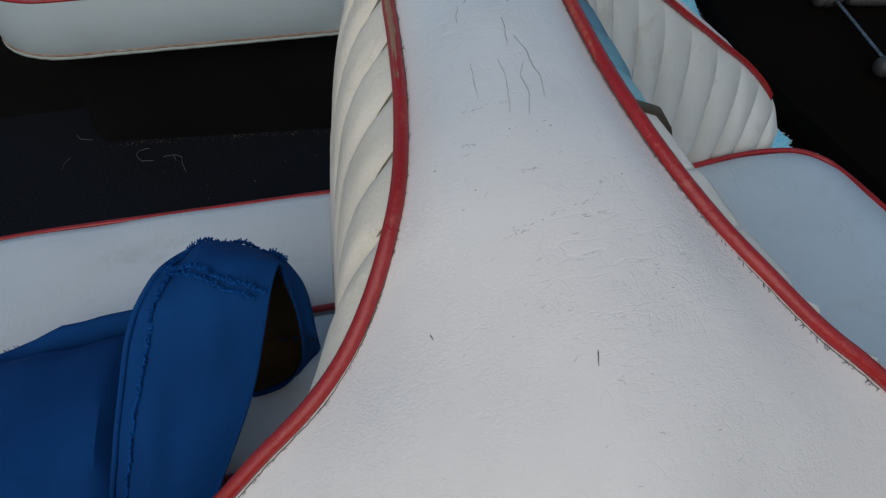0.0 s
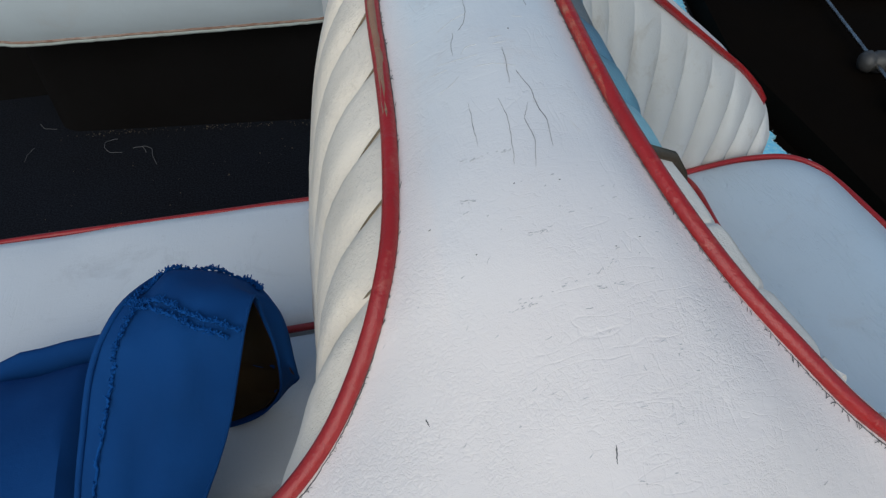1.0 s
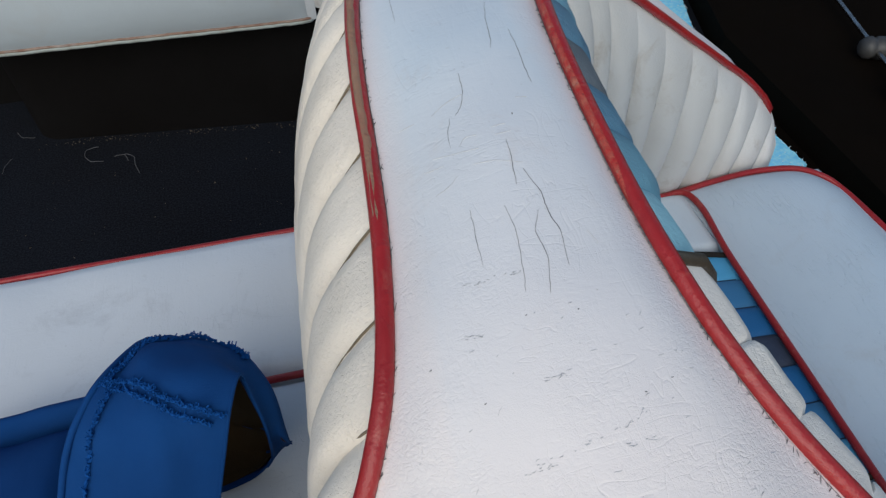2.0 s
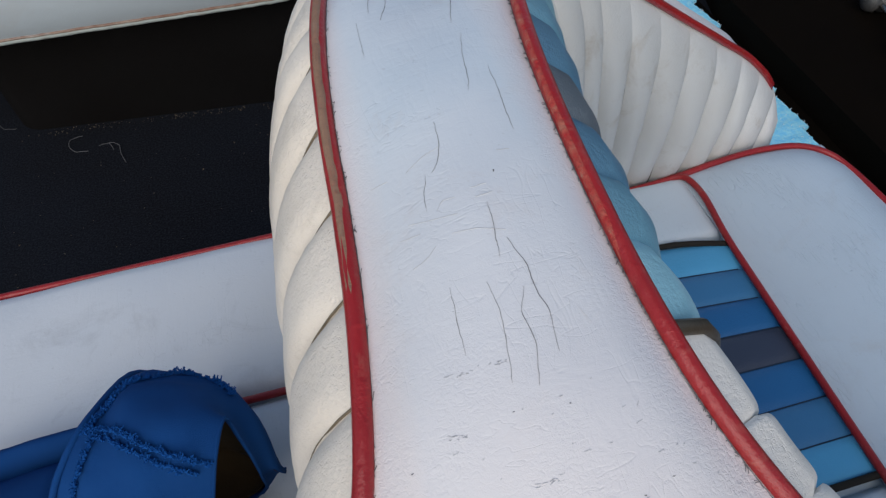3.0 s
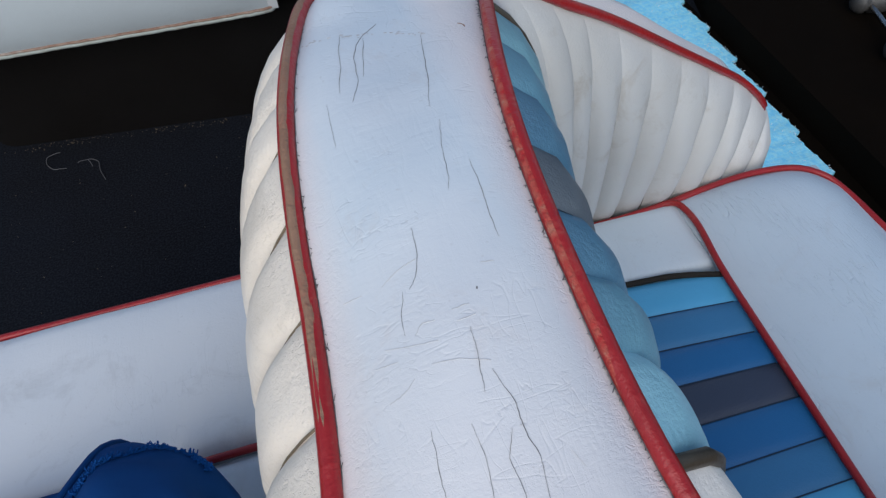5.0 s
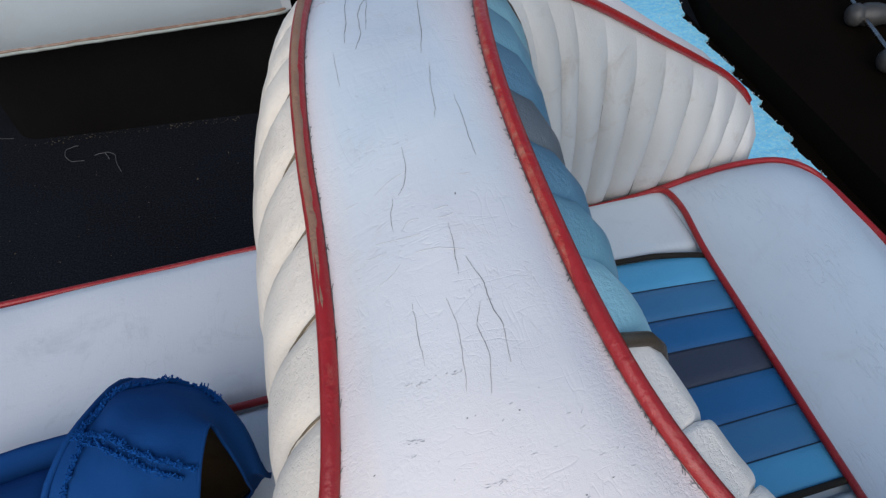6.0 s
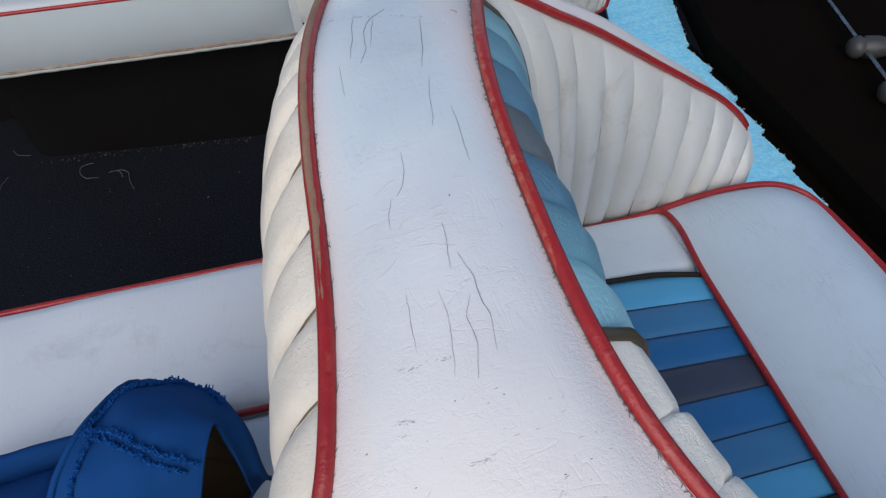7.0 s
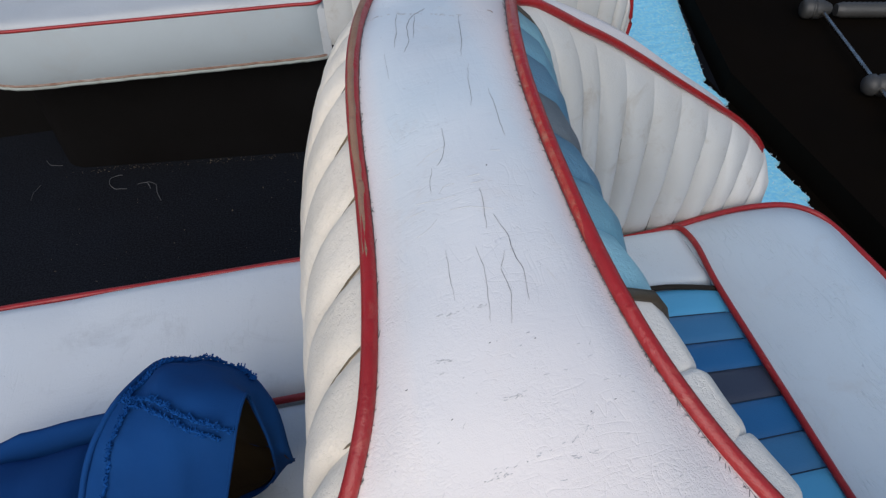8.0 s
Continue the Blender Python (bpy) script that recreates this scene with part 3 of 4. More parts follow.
for k in range(len(nt) - 1):
    part("flute", flute(edge_r, nt[k], nt[k + 1], foot_r, nb_[k], nb_[k + 1], centre_r, 0.025 if k == 0 else 0.0285, 0.0065, 0.0, na=24, nb=36, soft=0.012, square=8), PALE, seat_unit)
# dark seams beside the stripes
for i_t, i_b in ((st[0], sb[0]), (st[7], sb[7])):
    T, B = along(edge_r, i_t), along(foot_r, i_b)
    n = (along(edge_r, i_t + 2) - along(edge_r, i_t - 2)).cross(B - T).normalized()
    n = n if n.x > 0 else -n
    big, quick = (0.0268, 0.0125) if i_t == st[0] else (0.037, 0.036)
    line = [T.lerp(B, h / 30) + n * (big * (1 - math.exp(-h / 30 * (B - T).length / quick)) * math.sqrt(1 - h / 30) + 0.0005) for h in range(31)]
    part("seam_cord", tube(line, 0.0036 if i_t == st[0] else 0.0024, 10), DARK_TRIM, seat_unit, "dark brown seam cord")

# left-facing side
near_foot = [(-0.45, -0.25, 0.42), (-0.34, -0.245, 0.42), (-0.24, -0.235, 0.42), (-0.175, -0.21, 0.42), (-0.14, -0.17, 0.42)]
foot_l = catmull(near_foot + [(-0.125, y, 0.42) for y in (-0.12, -0.06, 0.0, 0.06, 0.12, 0.18, 0.23)] + [(-0.12, 0.285, 0.42)], STEP)
NL = len(foot_l)
centre_l = Vector((-0.5, 0.05, 0.62))
ly = [-0.1540, -0.112, -0.0655, -0.0195, 0.027, 0.068, 0.099, 0.136, 0.170]
lt = [0.0, 2 * STEP, 4.2 * STEP] + [find(edge_l, 1, y, 5.5 * STEP, 17 * STEP) for y in ly] + [17.6 * STEP]
lb = [0.0, 1.3 * STEP, 2.8 * STEP] + [find(foot_l, 1, y, NL * 0.3, NL) for y in (-0.109, -0.064, -0.014, 0.034, 0.082, 0.126, 0.162, 0.201, 0.240)] + [NL - 1.001]


def left_bulge(k):
    return 0.037 if k < 6 else max(0.027, 0.037 - 0.0014 * (k - 5))


for k in range(len(lt) - 1):
    part("flute", flute(edge_l, lt[k], lt[k + 1], foot_l, lb[k], lb[k + 1], centre_l, left_bulge(k), 0.0095, 0.025, na=20, nb=30, square=-3.6, close=k == len(lt) - 2), CREAM, seat_unit)

for k in range(3, len(lt) - 1):
    part("seam", seam(edge_l, lt[k], foot_l, lb[k], centre_l, left_bulge(k)), SEAM, seat_unit, "dark stitched crease" if k == 3 else "")

# right seat cushion
cushion = part("seat_cushion", block(0.11, 0.585, -0.215, 0.272, 0.33, 0.421, 0.012), WHITE, seat_unit, "white vinyl seat cushion with a blue striped insert")
sy = [-0.128, -0.090, -0.049, -0.006, 0.033, 0.072, 0.112, 0.153]
sk = [0.0, 0.0, 0.0, 0.02, 0.055, 0.075, 0.09, 0.095]
sm = [BLUE_LIGHT, BLUE_MID, BLUE_DEEP, SLATE, BLUE_DEEP, BLUE_MID, BLUE_LIGHT]
for k in range(7):
    rows = []
    for i in range(17):
        x = 0.12 + (0.245 + 0.0028 * max(0, k - 4)) * i / 16
        a, b = sy[k] + sk[k] * (0.356 - x), sy[k + 1] + sk[k + 1] * (0.356 - x)
        rows.append([Vector((x, a + (b - a) * j / 8, 0.4335 + 0.004 * (math.sqrt(1 - (j / 4 - 1) ** 2) - 0.5) + 0.004 * math.sin(math.pi * i / 16)
                             - 0.0)) for j in range(9)])
    part("insert_stripe", sheet(rows, 0.012, Vector((0, 0, -1))), sm[k], cushion,
         ("light blue vinyl stripe", "mid blue vinyl stripe", "deep blue vinyl stripe", "slate grey vinyl stripe")[min(k, 6 - k)])
for k in range(1, 7):
    line = [Vector((0.12 + 0.24 * i / 12, sy[k] + sk[k] * (0.236 - 0.24 * i / 12), 0.4322 + 0.004 * math.sin(math.pi * i / 12))) for i in range(13)]
    part("stripe_seam", tube(line, 0.0007, 6), NAVY_SEAM, cushion, "dark stitched seam" if k == 1 else "")
part("end_panel", pad(0.12, 0.374, 0.160, 0.262, 0.40, 0.4345, 0.004, 0.010, 30, 20, skew=0.04, wave=0.001), WHITE, cushion, "white vinyl end panel")
part("end_panel", pad(0.12, 0.365, -0.222, -0.137, 0.41, 0.4335, 0.006, 0.008, wave=0.001), WHITE, cushion, "white vinyl end panel")
for k in (0, 7):
    line = [Vector((0.12 + (0.249 if k else 0.234) * i / 12, sy[k] + sk[k] * 0.236 * (1 - i / 12) + (0.0015 if k else -0.0015) - 0.0025 * max(0, i - 9) ** 1.3 * (1 if k else 0), 0.4350 + 0.004 * math.sin(math.pi * i / 13))) for i in range(13)]
    part("seam_cord", tube(line, 0.0034, 8), DARK_CORD, cushion, "dark brown seam cord")
rows = []
for i in range(23):
    u = i / 22
    row = []
    for j in range(31):
        v = j / 30
        y1 = 0.261 + 0.008 * math.sin(math.pi * min(1, u / 0.75)) - 0.05 * max(0, u - 0.72) / 0.28 * max(0, u - 0.72) / 0.28
        y = -0.235 + (y1 + 0.235) * v
        x_in = 0.3585 + 0.0085 * max(0, min(1, (y + 0.05) / 0.2))
        x = x_in + (0.598 - x_in) * u
        e = min(1, (1 - v) * 12, v * 12)
        z = 0.432 + 0.018 * math.sin(math.pi * min(1, u * 1.02 + 0.02)) ** 0.7 * e ** 0.5 - 0.018 * max(0, (u - 0.6) / 0.4) ** 2
        z += 0.0012 * noise.noise(Vector((x * 18, y * 18, 0)))
        row.append(Vector((x, y, z)))
    rows.append(row)
part("front_bolster", sheet(rows, 0.02, Vector((0, 0, -1))), BOLSTER, cushion, "white vinyl front bolster, creased")
line = catmull([(0.14, 0.262, 0.431), (0.25, 0.2585, 0.432), (0.31, 0.2585, 0.432), (0.362, 0.261, 0.433), (0.42, 0.266, 0.436), (0.48, 0.268, 0.437), (0.535, 0.262, 0.434),
                (0.572, 0.248, 0.424), (0.588, 0.222, 0.418), (0.594, 0.165, 0.417), (0.598, 0.05, 0.417), (0.598, -0.1, 0.417), (0.594, -0.2, 0.417), (0.57, -0.238, 0.42)], 6)
part("piping", tube(line, 0.0041, 8), RED, cushion, "red vinyl piping")
line = catmull([(0.355, 0.2605, 0.434), (0.366, 0.2555, 0.4375), (0.3715, 0.243, 0.440), (0.373, 0.212, 0.4418), (0.366, 0.15, 0.4415), (0.363, 0.07, 0.4405), (0.360, -0.01, 0.4405), (0.357, -0.09, 0.4405), (0.357, -0.2, 0.436)], 6)
part("piping", tube(line, 0.0039, 8), RED, cushion, "red vinyl piping")

# left seat cushion
cushion2 = part("seat_cushion", block(-0.66, -0.10, -0.285, 0.308, 0.33, 0.425, 0.014), WHITE, seat_unit, "white vinyl seat cushion with red piping, soiled")
part("side_bolster", pad(-0.665, -0.10, 0.108, 0.317, 0.40, 0.448, 0.008, 0.012, 30, 18, wave=0.0025), WHITE_SEAT, cushion2, "white vinyl side bolster, smudged")
part("centre_panel", pad(-0.665, -0.10, -0.080, 0.104, 0.40, 0.446, 0.008, 0.012, 30, 18, wave=0.002), WHITE_SEAT, cushion2, "white vinyl centre panel")
part("side_bolster", pad(-0.665, -0.10, -0.287, -0.084, 0.40, 0.448, 0.008, 0.012, 30, 18, wave=0.002), WHITE_SEAT, cushion2, "white vinyl side bolster")
for y, z, r in ((0.311, 0.447, 0.0041), (0.106, 0.448, 0.0041), (-0.082, 0.448, 0.0041), (-0.288, 0.447, 0.0041)):
    line = catmull([(-0.67, y + 0.006, z - 0.01), (-0.5, y + 0.003, z), (-0.3, y, z), (-0.105, y - 0.003, z)], 8)
    part("piping", tube(line, r, 8), RED, cushion2, "red vinyl piping")
part("seat_base", block(-0.60, 0.52, -0.25, 0.26, 0.0, 0.335, 0.01), CARPET_WALL, seat_unit, "dark carpeted seat box", smooth=False)

# ---- the far seat across the aisle ----
far_seat = thing("far_seat", "soiled white vinyl boat seat on a dark carpeted box", "boat seat", "boat seats")
part("seat_base", pad(-0.752, 0.60, 1.044, 1.70, 0.0, 0.33, 0.0, 0.005, 60, 30, corner=0.06, shear=-0.137), CARPET_WALL, far_seat, "dark carpeted seat box")
part("seat_base", pad(-1.6, -0.755, 1.42, 1.72, 0.0, 0.30, 0.0, 0.005, 20, 10), CARPET_WALL, far_seat)
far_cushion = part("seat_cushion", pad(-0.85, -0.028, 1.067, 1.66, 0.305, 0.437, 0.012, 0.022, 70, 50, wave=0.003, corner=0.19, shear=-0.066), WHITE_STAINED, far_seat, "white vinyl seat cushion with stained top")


def far_rim(z, out):
    c = [(-0.85 - out, 1.45), (-0.85 - out, 1.32)] + [(-0.66 - (0.19 + out) * math.cos(a), 1.257 - (0.19 + out) * math.sin(a)) for a in (0, 0.3, 0.6, 0.9, 1.2, 1.5)]
    c += [(x, 1.067 - out) for x in (-0.57, -0.5, -0.4, -0.3, -0.2, -0.11)] + [(-0.05, 1.067), (-0.032, 1.084)]
    return catmull([(x, y - 0.066 * (x + 0.045), z) for x, y in c], 6)


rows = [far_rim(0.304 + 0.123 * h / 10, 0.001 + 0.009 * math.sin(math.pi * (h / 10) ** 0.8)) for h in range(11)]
# front in the darker copy of the white, shade included
part("front_panel", sheet(rows, 0.003, Vector((0, 1, 0))), FAR_SIDE_SHADED, far_cushion, "plump white vinyl front of the cushion")
part("piping", tube(far_rim(0.430, -0.002), 0.0038, 8), RED, far_cushion, "red vinyl piping")
random.seed(8)
line = [p + Vector((0, random.uniform(-0.0005, 0.0005), random.uniform(-0.0006, 0.0006))) for p in far_rim(0.303, 0.003)]
part("stained_fold", tube([p + Vector((0, -0.0015, 0.0058)) for p in line], 0.0028, 6), RUST, far_cushion, "rust-stained fold above the hem")
part("hem", tube(line, 0.0047, 8), HEM, far_cushion, "frayed dirty white hem with rusty stains")
# pleated side of the far backrest
side_t = catmull([(-0.03, 1.09, 0.78), (0.1, 1.06, 0.80), (0.25, 1.05, 0.74), (0.42, 1.04, 0.62), (0.56, 1.02, 0.50), (0.635, 1.01, 0.40), (0.65, 1.005, 0.32)], STEP)
side_b = catmull([(-0.03, 1.07, 0.33), (0.1, 1.05, 0.30), (0.25, 1.04, 0.28), (0.42, 1.03, 0.27), (0.55, 1.02, 0.265), (0.62, 1.01, 0.27), (0.645, 1.005, 0.285)], STEP)
nside = len(side_t) - 1.001
for k in range(13):
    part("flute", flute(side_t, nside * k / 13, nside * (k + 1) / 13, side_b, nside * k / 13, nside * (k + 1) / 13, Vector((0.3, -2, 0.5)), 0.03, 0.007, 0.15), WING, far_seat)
part("piping", tube(side_t + side_b[::-1][:8], 0.0055, 8), RED, far_seat, "red vinyl piping")
part("backrest_core", pad(-0.03, 0.6, 1.10, 1.6, 0.32, 0.40, 0.01, 0.03), WHITE, far_seat, "white vinyl seat body")

# ---- blue canvas cover ----
cover = thing("canvas_cover", "crumpled blue canvas cover with frayed seams lying on the seat", "cover")
CL = [  # edge, middle and other edge across the sleeve, from its front foot over the top to its back foot
    ((-0.335, -0.170, 0.462), (-0.305, -0.177, 0.464), (-0.276, -0.180, 0.462)), ((-0.318, -0.105, 0.518), (-0.278, -0.120, 0.522), (-0.238, -0.135, 0.515)),
    ((-0.302, -0.052, 0.566), (-0.249, -0.074, 0.574), (-0.197, -0.090, 0.575)), ((-0.288, -0.020, 0.600), (-0.234, -0.040, 0.612), (-0.179, -0.058, 0.612)),
    ((-0.272, 0.002, 0.618), (-0.222, -0.016, 0.632), (-0.168, -0.036, 0.636)), ((-0.256, 0.026, 0.621), (-0.210, 0.024, 0.633), (-0.160, -0.011, 0.638)),
    ((-0.240, 0.072, 0.590), (-0.178, 0.044, 0.601), (-0.158, -0.014, 0.613)), ((-0.235, 0.088, 0.545), (-0.153, 0.015, 0.584), (-0.155, -0.022, 0.590)),
    ((-0.245, 0.090, 0.490), (-0.150, -0.005, 0.538), (-0.157, -0.024, 0.552)), ((-0.255, 0.070, 0.458), (-0.154, 0.004, 0.496), (-0.167, -0.010, 0.500)),
    ((-0.262, 0.050, 0.457), (-0.180, 0.012, 0.459), (-0.192, -0.003, 0.460)), ((-0.270, 0.030, 0.457), (-0.240, 0.010, 0.457), (-0.228, -0.007, 0.458)),
]
cl_l, cl_m, cl_r = (catmull([c[k] for c in CL], 6) for k in (0, 1, 2))


def cloth_place(k, s, lift=0.0):
    """A place on the canvas sleeve: k along it, s across it."""
    p = along(catmull([along(cl_l, k * 6), along(cl_m, k * 6), along(cl_r, k * 6)], 8), s * 16)
    edge_in = min(1, 6 * min(s, 1 - s))
    w = (0.007 * noise.noise(Vector((p.x * 20, p.y * 15, p.z * 15))) + 0.0035 * noise.noise(p * 48)) * (0.3 + 0.7 * edge_in)
    w += 0.0065 * noise.noise(Vector((k * 0.55, s * 4.5 + k * 0.8, 2.0))) * edge_in
    out = Vector((0, (k - 5) / 4, 1 if k < 8 else 0.2)).normalized()
    return p + out * (0.004 * edge_in + w + lift)


rows = [[cloth_place(i / 6, j / 20) for j in range(21)] for i in range(len(cl_l) - 1)]
sleeve = part("sleeve", sheet(rows, 0.0016, Vector((0, 0, -1))), CANVAS, cover, "folded blue canvas sleeve")
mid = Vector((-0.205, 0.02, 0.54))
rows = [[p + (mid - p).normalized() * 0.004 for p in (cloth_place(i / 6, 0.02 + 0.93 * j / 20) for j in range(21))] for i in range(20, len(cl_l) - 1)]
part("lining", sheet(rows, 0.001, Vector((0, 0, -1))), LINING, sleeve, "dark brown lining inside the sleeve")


def cloth_line(marks):
    """A close line on the sleeve through pairs of (along, across)."""
    return [cloth_place(p.x, p.y, 0.0014) for p in catmull([(k, s, 0) for k, s in marks], 6)]


def fray(seam, seed, count, size):
    """A ragged seam: a lumpy cord with loose thread ends."""
    rnd = random.Random(seed)
    line = catmull(seam, 4)
    line = [p + Vector((rnd.uniform(-1, 1), rnd.uniform(-1, 1), rnd.uniform(-0.3, 1))) * 0.0012 for p in line]
    bm = tube(line, 0.0012, 6)
    for k in range(count):
        p = along(line, rnd.random() * (len(line) - 1))
        d = Vector((rnd.uniform(-1, 1), rnd.uniform(-1, 1), rnd.uniform(0.0, 1.1))).normalized() * size * rnd.uniform(0.4, 1.2)
        bend = Vector((rnd.uniform(-1, 1), rnd.uniform(-1, 1), rnd.uniform(-1, 1))) * size * 0.25
        tube([p, p + d * 0.5 + bend, p + d], rnd.uniform(0.0003, 0.0007), 4, bm=bm)
    return bm


part("frayed_seam", fray(cloth_line(((4.55, 0.09), (5.0, 0.14), (5.4, 0.22), (5.75, 0.36), (6.05, 0.52), (6.3, 0.66))), 1, 420, 0.0034), CANVAS_FRAY, sleeve, "frayed blue thread seam")
part("frayed_seam", fray(cloth_line(((4.55, 0.09), (4.5, 0.2), (4.35, 0.4), (4.12, 0.6), (3.95, 0.8), (3.85, 0.98))), 2, 340, 0.0034), CANVAS_FRAY, sleeve, "frayed blue thread seam")
part("frayed_seam", fray(cloth_line(((4.45, 0.14), (4.28, 0.3), (4.05, 0.5), (3.82, 0.7), (3.62, 0.92))), 6, 160, 0.0036), CANVAS_FRAY, sleeve, "frayed blue thread seam")
part("frayed_seam", fray(cloth_line([(k, 0.17) for k in (4.55, 4.1, 3.5, 2.8, 2.0, 1.0, 0.2)]), 3, 190, 0.0034), CANVAS_FRAY, sleeve, "frayed blue thread seam")
part("rolled_hem", tube([cloth_place(k / 4, 0.0, 0.001) for k in range(1, 28)], 0.0026, 8), CANVAS, sleeve)
part("rolled_hem", tube([cloth_place(k / 4, 1.0, 0.0) for k in range(1, 38)], 0.0014, 8), CANVAS, sleeve)

prof = catmull([(0, *q) for q in [(0.10, 0.452), (0.098, 0.472), (0.093, 0.491), (0.085, 0.499), (0.077, 0.495), (0.071, 0.485), (0.068, 0.479), (0.060, 0.489), (0.025, 0.507),
                                  (-0.06, 0.522), (-0.12, 0.508), (-0.18, 0.480), (-0.23, 0.458)]], 3)
rows = []
for i in range(37):
    x = -0.63 + 0.36 * i / 36
    rise = 1 + 0.33 * max(0, min(1, (x + 0.52) / 0.2))
    tuck = 1 - max(0, min(0.8, (x + 0.328) / 0.05))
    roll = max(0, min(1, (x + 0.56) / 0.16))
    rows.append([])
    for q in prof:
        far = max(0, min(1, (q.y - 0.064) / 0.012))
        w = 0.011 * noise.noise(Vector((x * 7 + q.y * 9, q.y * 13 - x * 4, 1.7))) + 0.0025 * noise.noise(Vector((x * 30, q.y * 18, 4.7)))
        z = 0.452 + (q.z - 0.452 + w * min(1, (q.z - 0.452) / 0.02)) * rise * (tuck + (roll - tuck) * far)
        y = min(q.y, 0.068) + max(0, q.y - 0.068) * (0.3 + 0.7 * roll)
        rows[-1].append(Vector((x, y - 0.036 * (x + 0.4), max(0.4585, z))))
part("drape", sheet(rows, 0.0016, Vector((0, 0, -1))), CANVAS, cover, "loose blue canvas lying in a fold")
part("frayed_seam", fray([rows[i][6] + Vector((0, 0, 0.001)) for i in range(0, 24, 5)], 4, 40, 0.004), CANVAS_FRAY, cover, "frayed blue thread seam")


# ---- cracks and stitches in the smooth panel ----
def on_panel(x, y):
    """The place of the smooth panel under a point of the plan."""
    i = find(crest, 1, y, 2 * STEP, 18 * STEP)
    L, R = along(edge_l, i), along(edge_r, i)
    v = (x - L.x) / (R.x - L.x)
    for _ in range(3):
        p = panel_place(i, min(1, max(0, v)))
        v += (x - p.x) / (R.x - L.x)
        i += (y - p.y) * 60
        i = max(1.0, min(18.0 * STEP, i))
    p = panel_place(i, min(1, max(0, v)))
    return p + Vector((0, 0, noise.noise(p * 9) * 0.0015 + noise.noise(p * 40) * 0.0004 + 0.0002))


def crack(pts, width, seed):
    rnd = random.Random(seed)
    flat_line = catmull([(x, y, 0) for x, y in pts], 9)
    line = [on_panel(p.x + rnd.uniform(-1, 1) * 0.00013 + 0.0005 * noise.noise(Vector((p.x * 160, p.y * 160, seed))), p.y + rnd.uniform(-1, 1) * 0.00013) for p in flat_line]
    bm = bmesh.new()
    pairs = []
    for k, p in enumerate(line):
        d = (line[min(k + 1, len(line) - 1)] - line[max(k - 1, 0)])
        n = Vector((-d.y, d.x, 0)).normalized() * width * 0.5 * (0.25 + math.sin(math.pi * (k + 0.5) / len(line))) * rnd.uniform(0.6, 1.3)
        pairs.append((bm.verts.new(p + n), bm.verts.new(p - n), bm.verts.new(p - Vector((0, 0, 0.0008)))))
    for (a, b, c), (d, e, f) in zip(pairs, pairs[1:]):
        bm.faces.new((a, b, e, d))
        bm.faces.new((b, c, f, e))
        bm.faces.new((c, a, d, f))
    return bm


CRACKS = [
    ((-0.006, 0.124), (-0.0095, 0.110), (-0.011, 0.097), (-0.0135, 0.088), (-0.016, 0.077)), ((0.015, 0.130), (0.009, 0.124), (0.002, 0.116), (-0.003, 0.103), (-0.0045, 0.091), (-0.006, 0.081), (-0.011, 0.069)),
    ((0.005, 0.118), (0.002, 0.104), (-0.002, 0.086)), ((0.034, 0.110), (0.030, 0.088), (0.026, 0.067), (0.021, 0.049)), ((-0.023, 0.073), (-0.024, 0.057), (-0.025, 0.045)),
]
CRACKS += [
    ((0.023, 0.038), (0.019, 0.022), (0.017, 0.007), (0.015, -0.001)), ((0.028, 0.011), (0.028, -0.004), (0.027, -0.020), (0.027, -0.029)),
    ((-0.005, -0.012), (-0.006, -0.023), (-0.009, -0.032), (-0.013, -0.037)), ((-0.016, -0.037), (-0.019, -0.046), (-0.020, -0.054)),
    ((0.004, -0.062), (0.003, -0.071), (0.002, -0.080), (0.001, -0.086)),
]
CRACKS += [
    ((0.006, -0.079), (0.010, -0.092), (0.010, -0.102), (0.012, -0.112), (0.010, -0.127)), ((-0.007, -0.094), (-0.006, -0.107), (-0.008, -0.122), (-0.010, -0.132)),
    ((-0.021, -0.090), (-0.022, -0.104), (-0.023, -0.116)), ((0.006, -0.100), (0.002, -0.109), (0.003, -0.121), (-0.001, -0.136)),
]
for k, c in enumerate(CRACKS):
    part("crack", crack(c, 0.00024 if k in (1, 3, 10) else (0.00009 if k == 4 else 0.00014), k), CRACK, seat_unit, "fine dark crack" if k == 0 else "")
FINE = [
    ((-0.026, 0.128), (-0.009, 0.123), (0.003, 0.122), (0.011, 0.1215), (0.024, 0.117), (0.036, 0.111)), ((-0.023, -0.030), (-0.015, -0.027), (-0.007, -0.026)),
    ((-0.039, -0.027), (-0.031, -0.029)), ((-0.014, -0.069), (-0.006, -0.071), (0.002, -0.074), (0.007, -0.076)), ((-0.034, -0.060), (-0.025, -0.062)),
    ((-0.029, -0.055), (-0.019, -0.059), (-0.009, -0.062)), ((-0.016, -0.056), (-0.013, -0.053), (-0.008, -0.054)), ((-0.001, -0.053), (0.006, -0.053)),
]
FINE += [
    ((0.000, -0.058), (0.007, -0.058)), ((-0.032, -0.075), (-0.026, -0.074), (-0.021, -0.071)),
    ((0.016, -0.038), (0.021, -0.039)), ((0.009, -0.100), (0.011, -0.100)), ((0.023, -0.113), (0.026, -0.120)),
]
pressed = catmull([(x, y, 0) for x, y in FINE.pop(0)], 10)
rnd = random.Random(31)
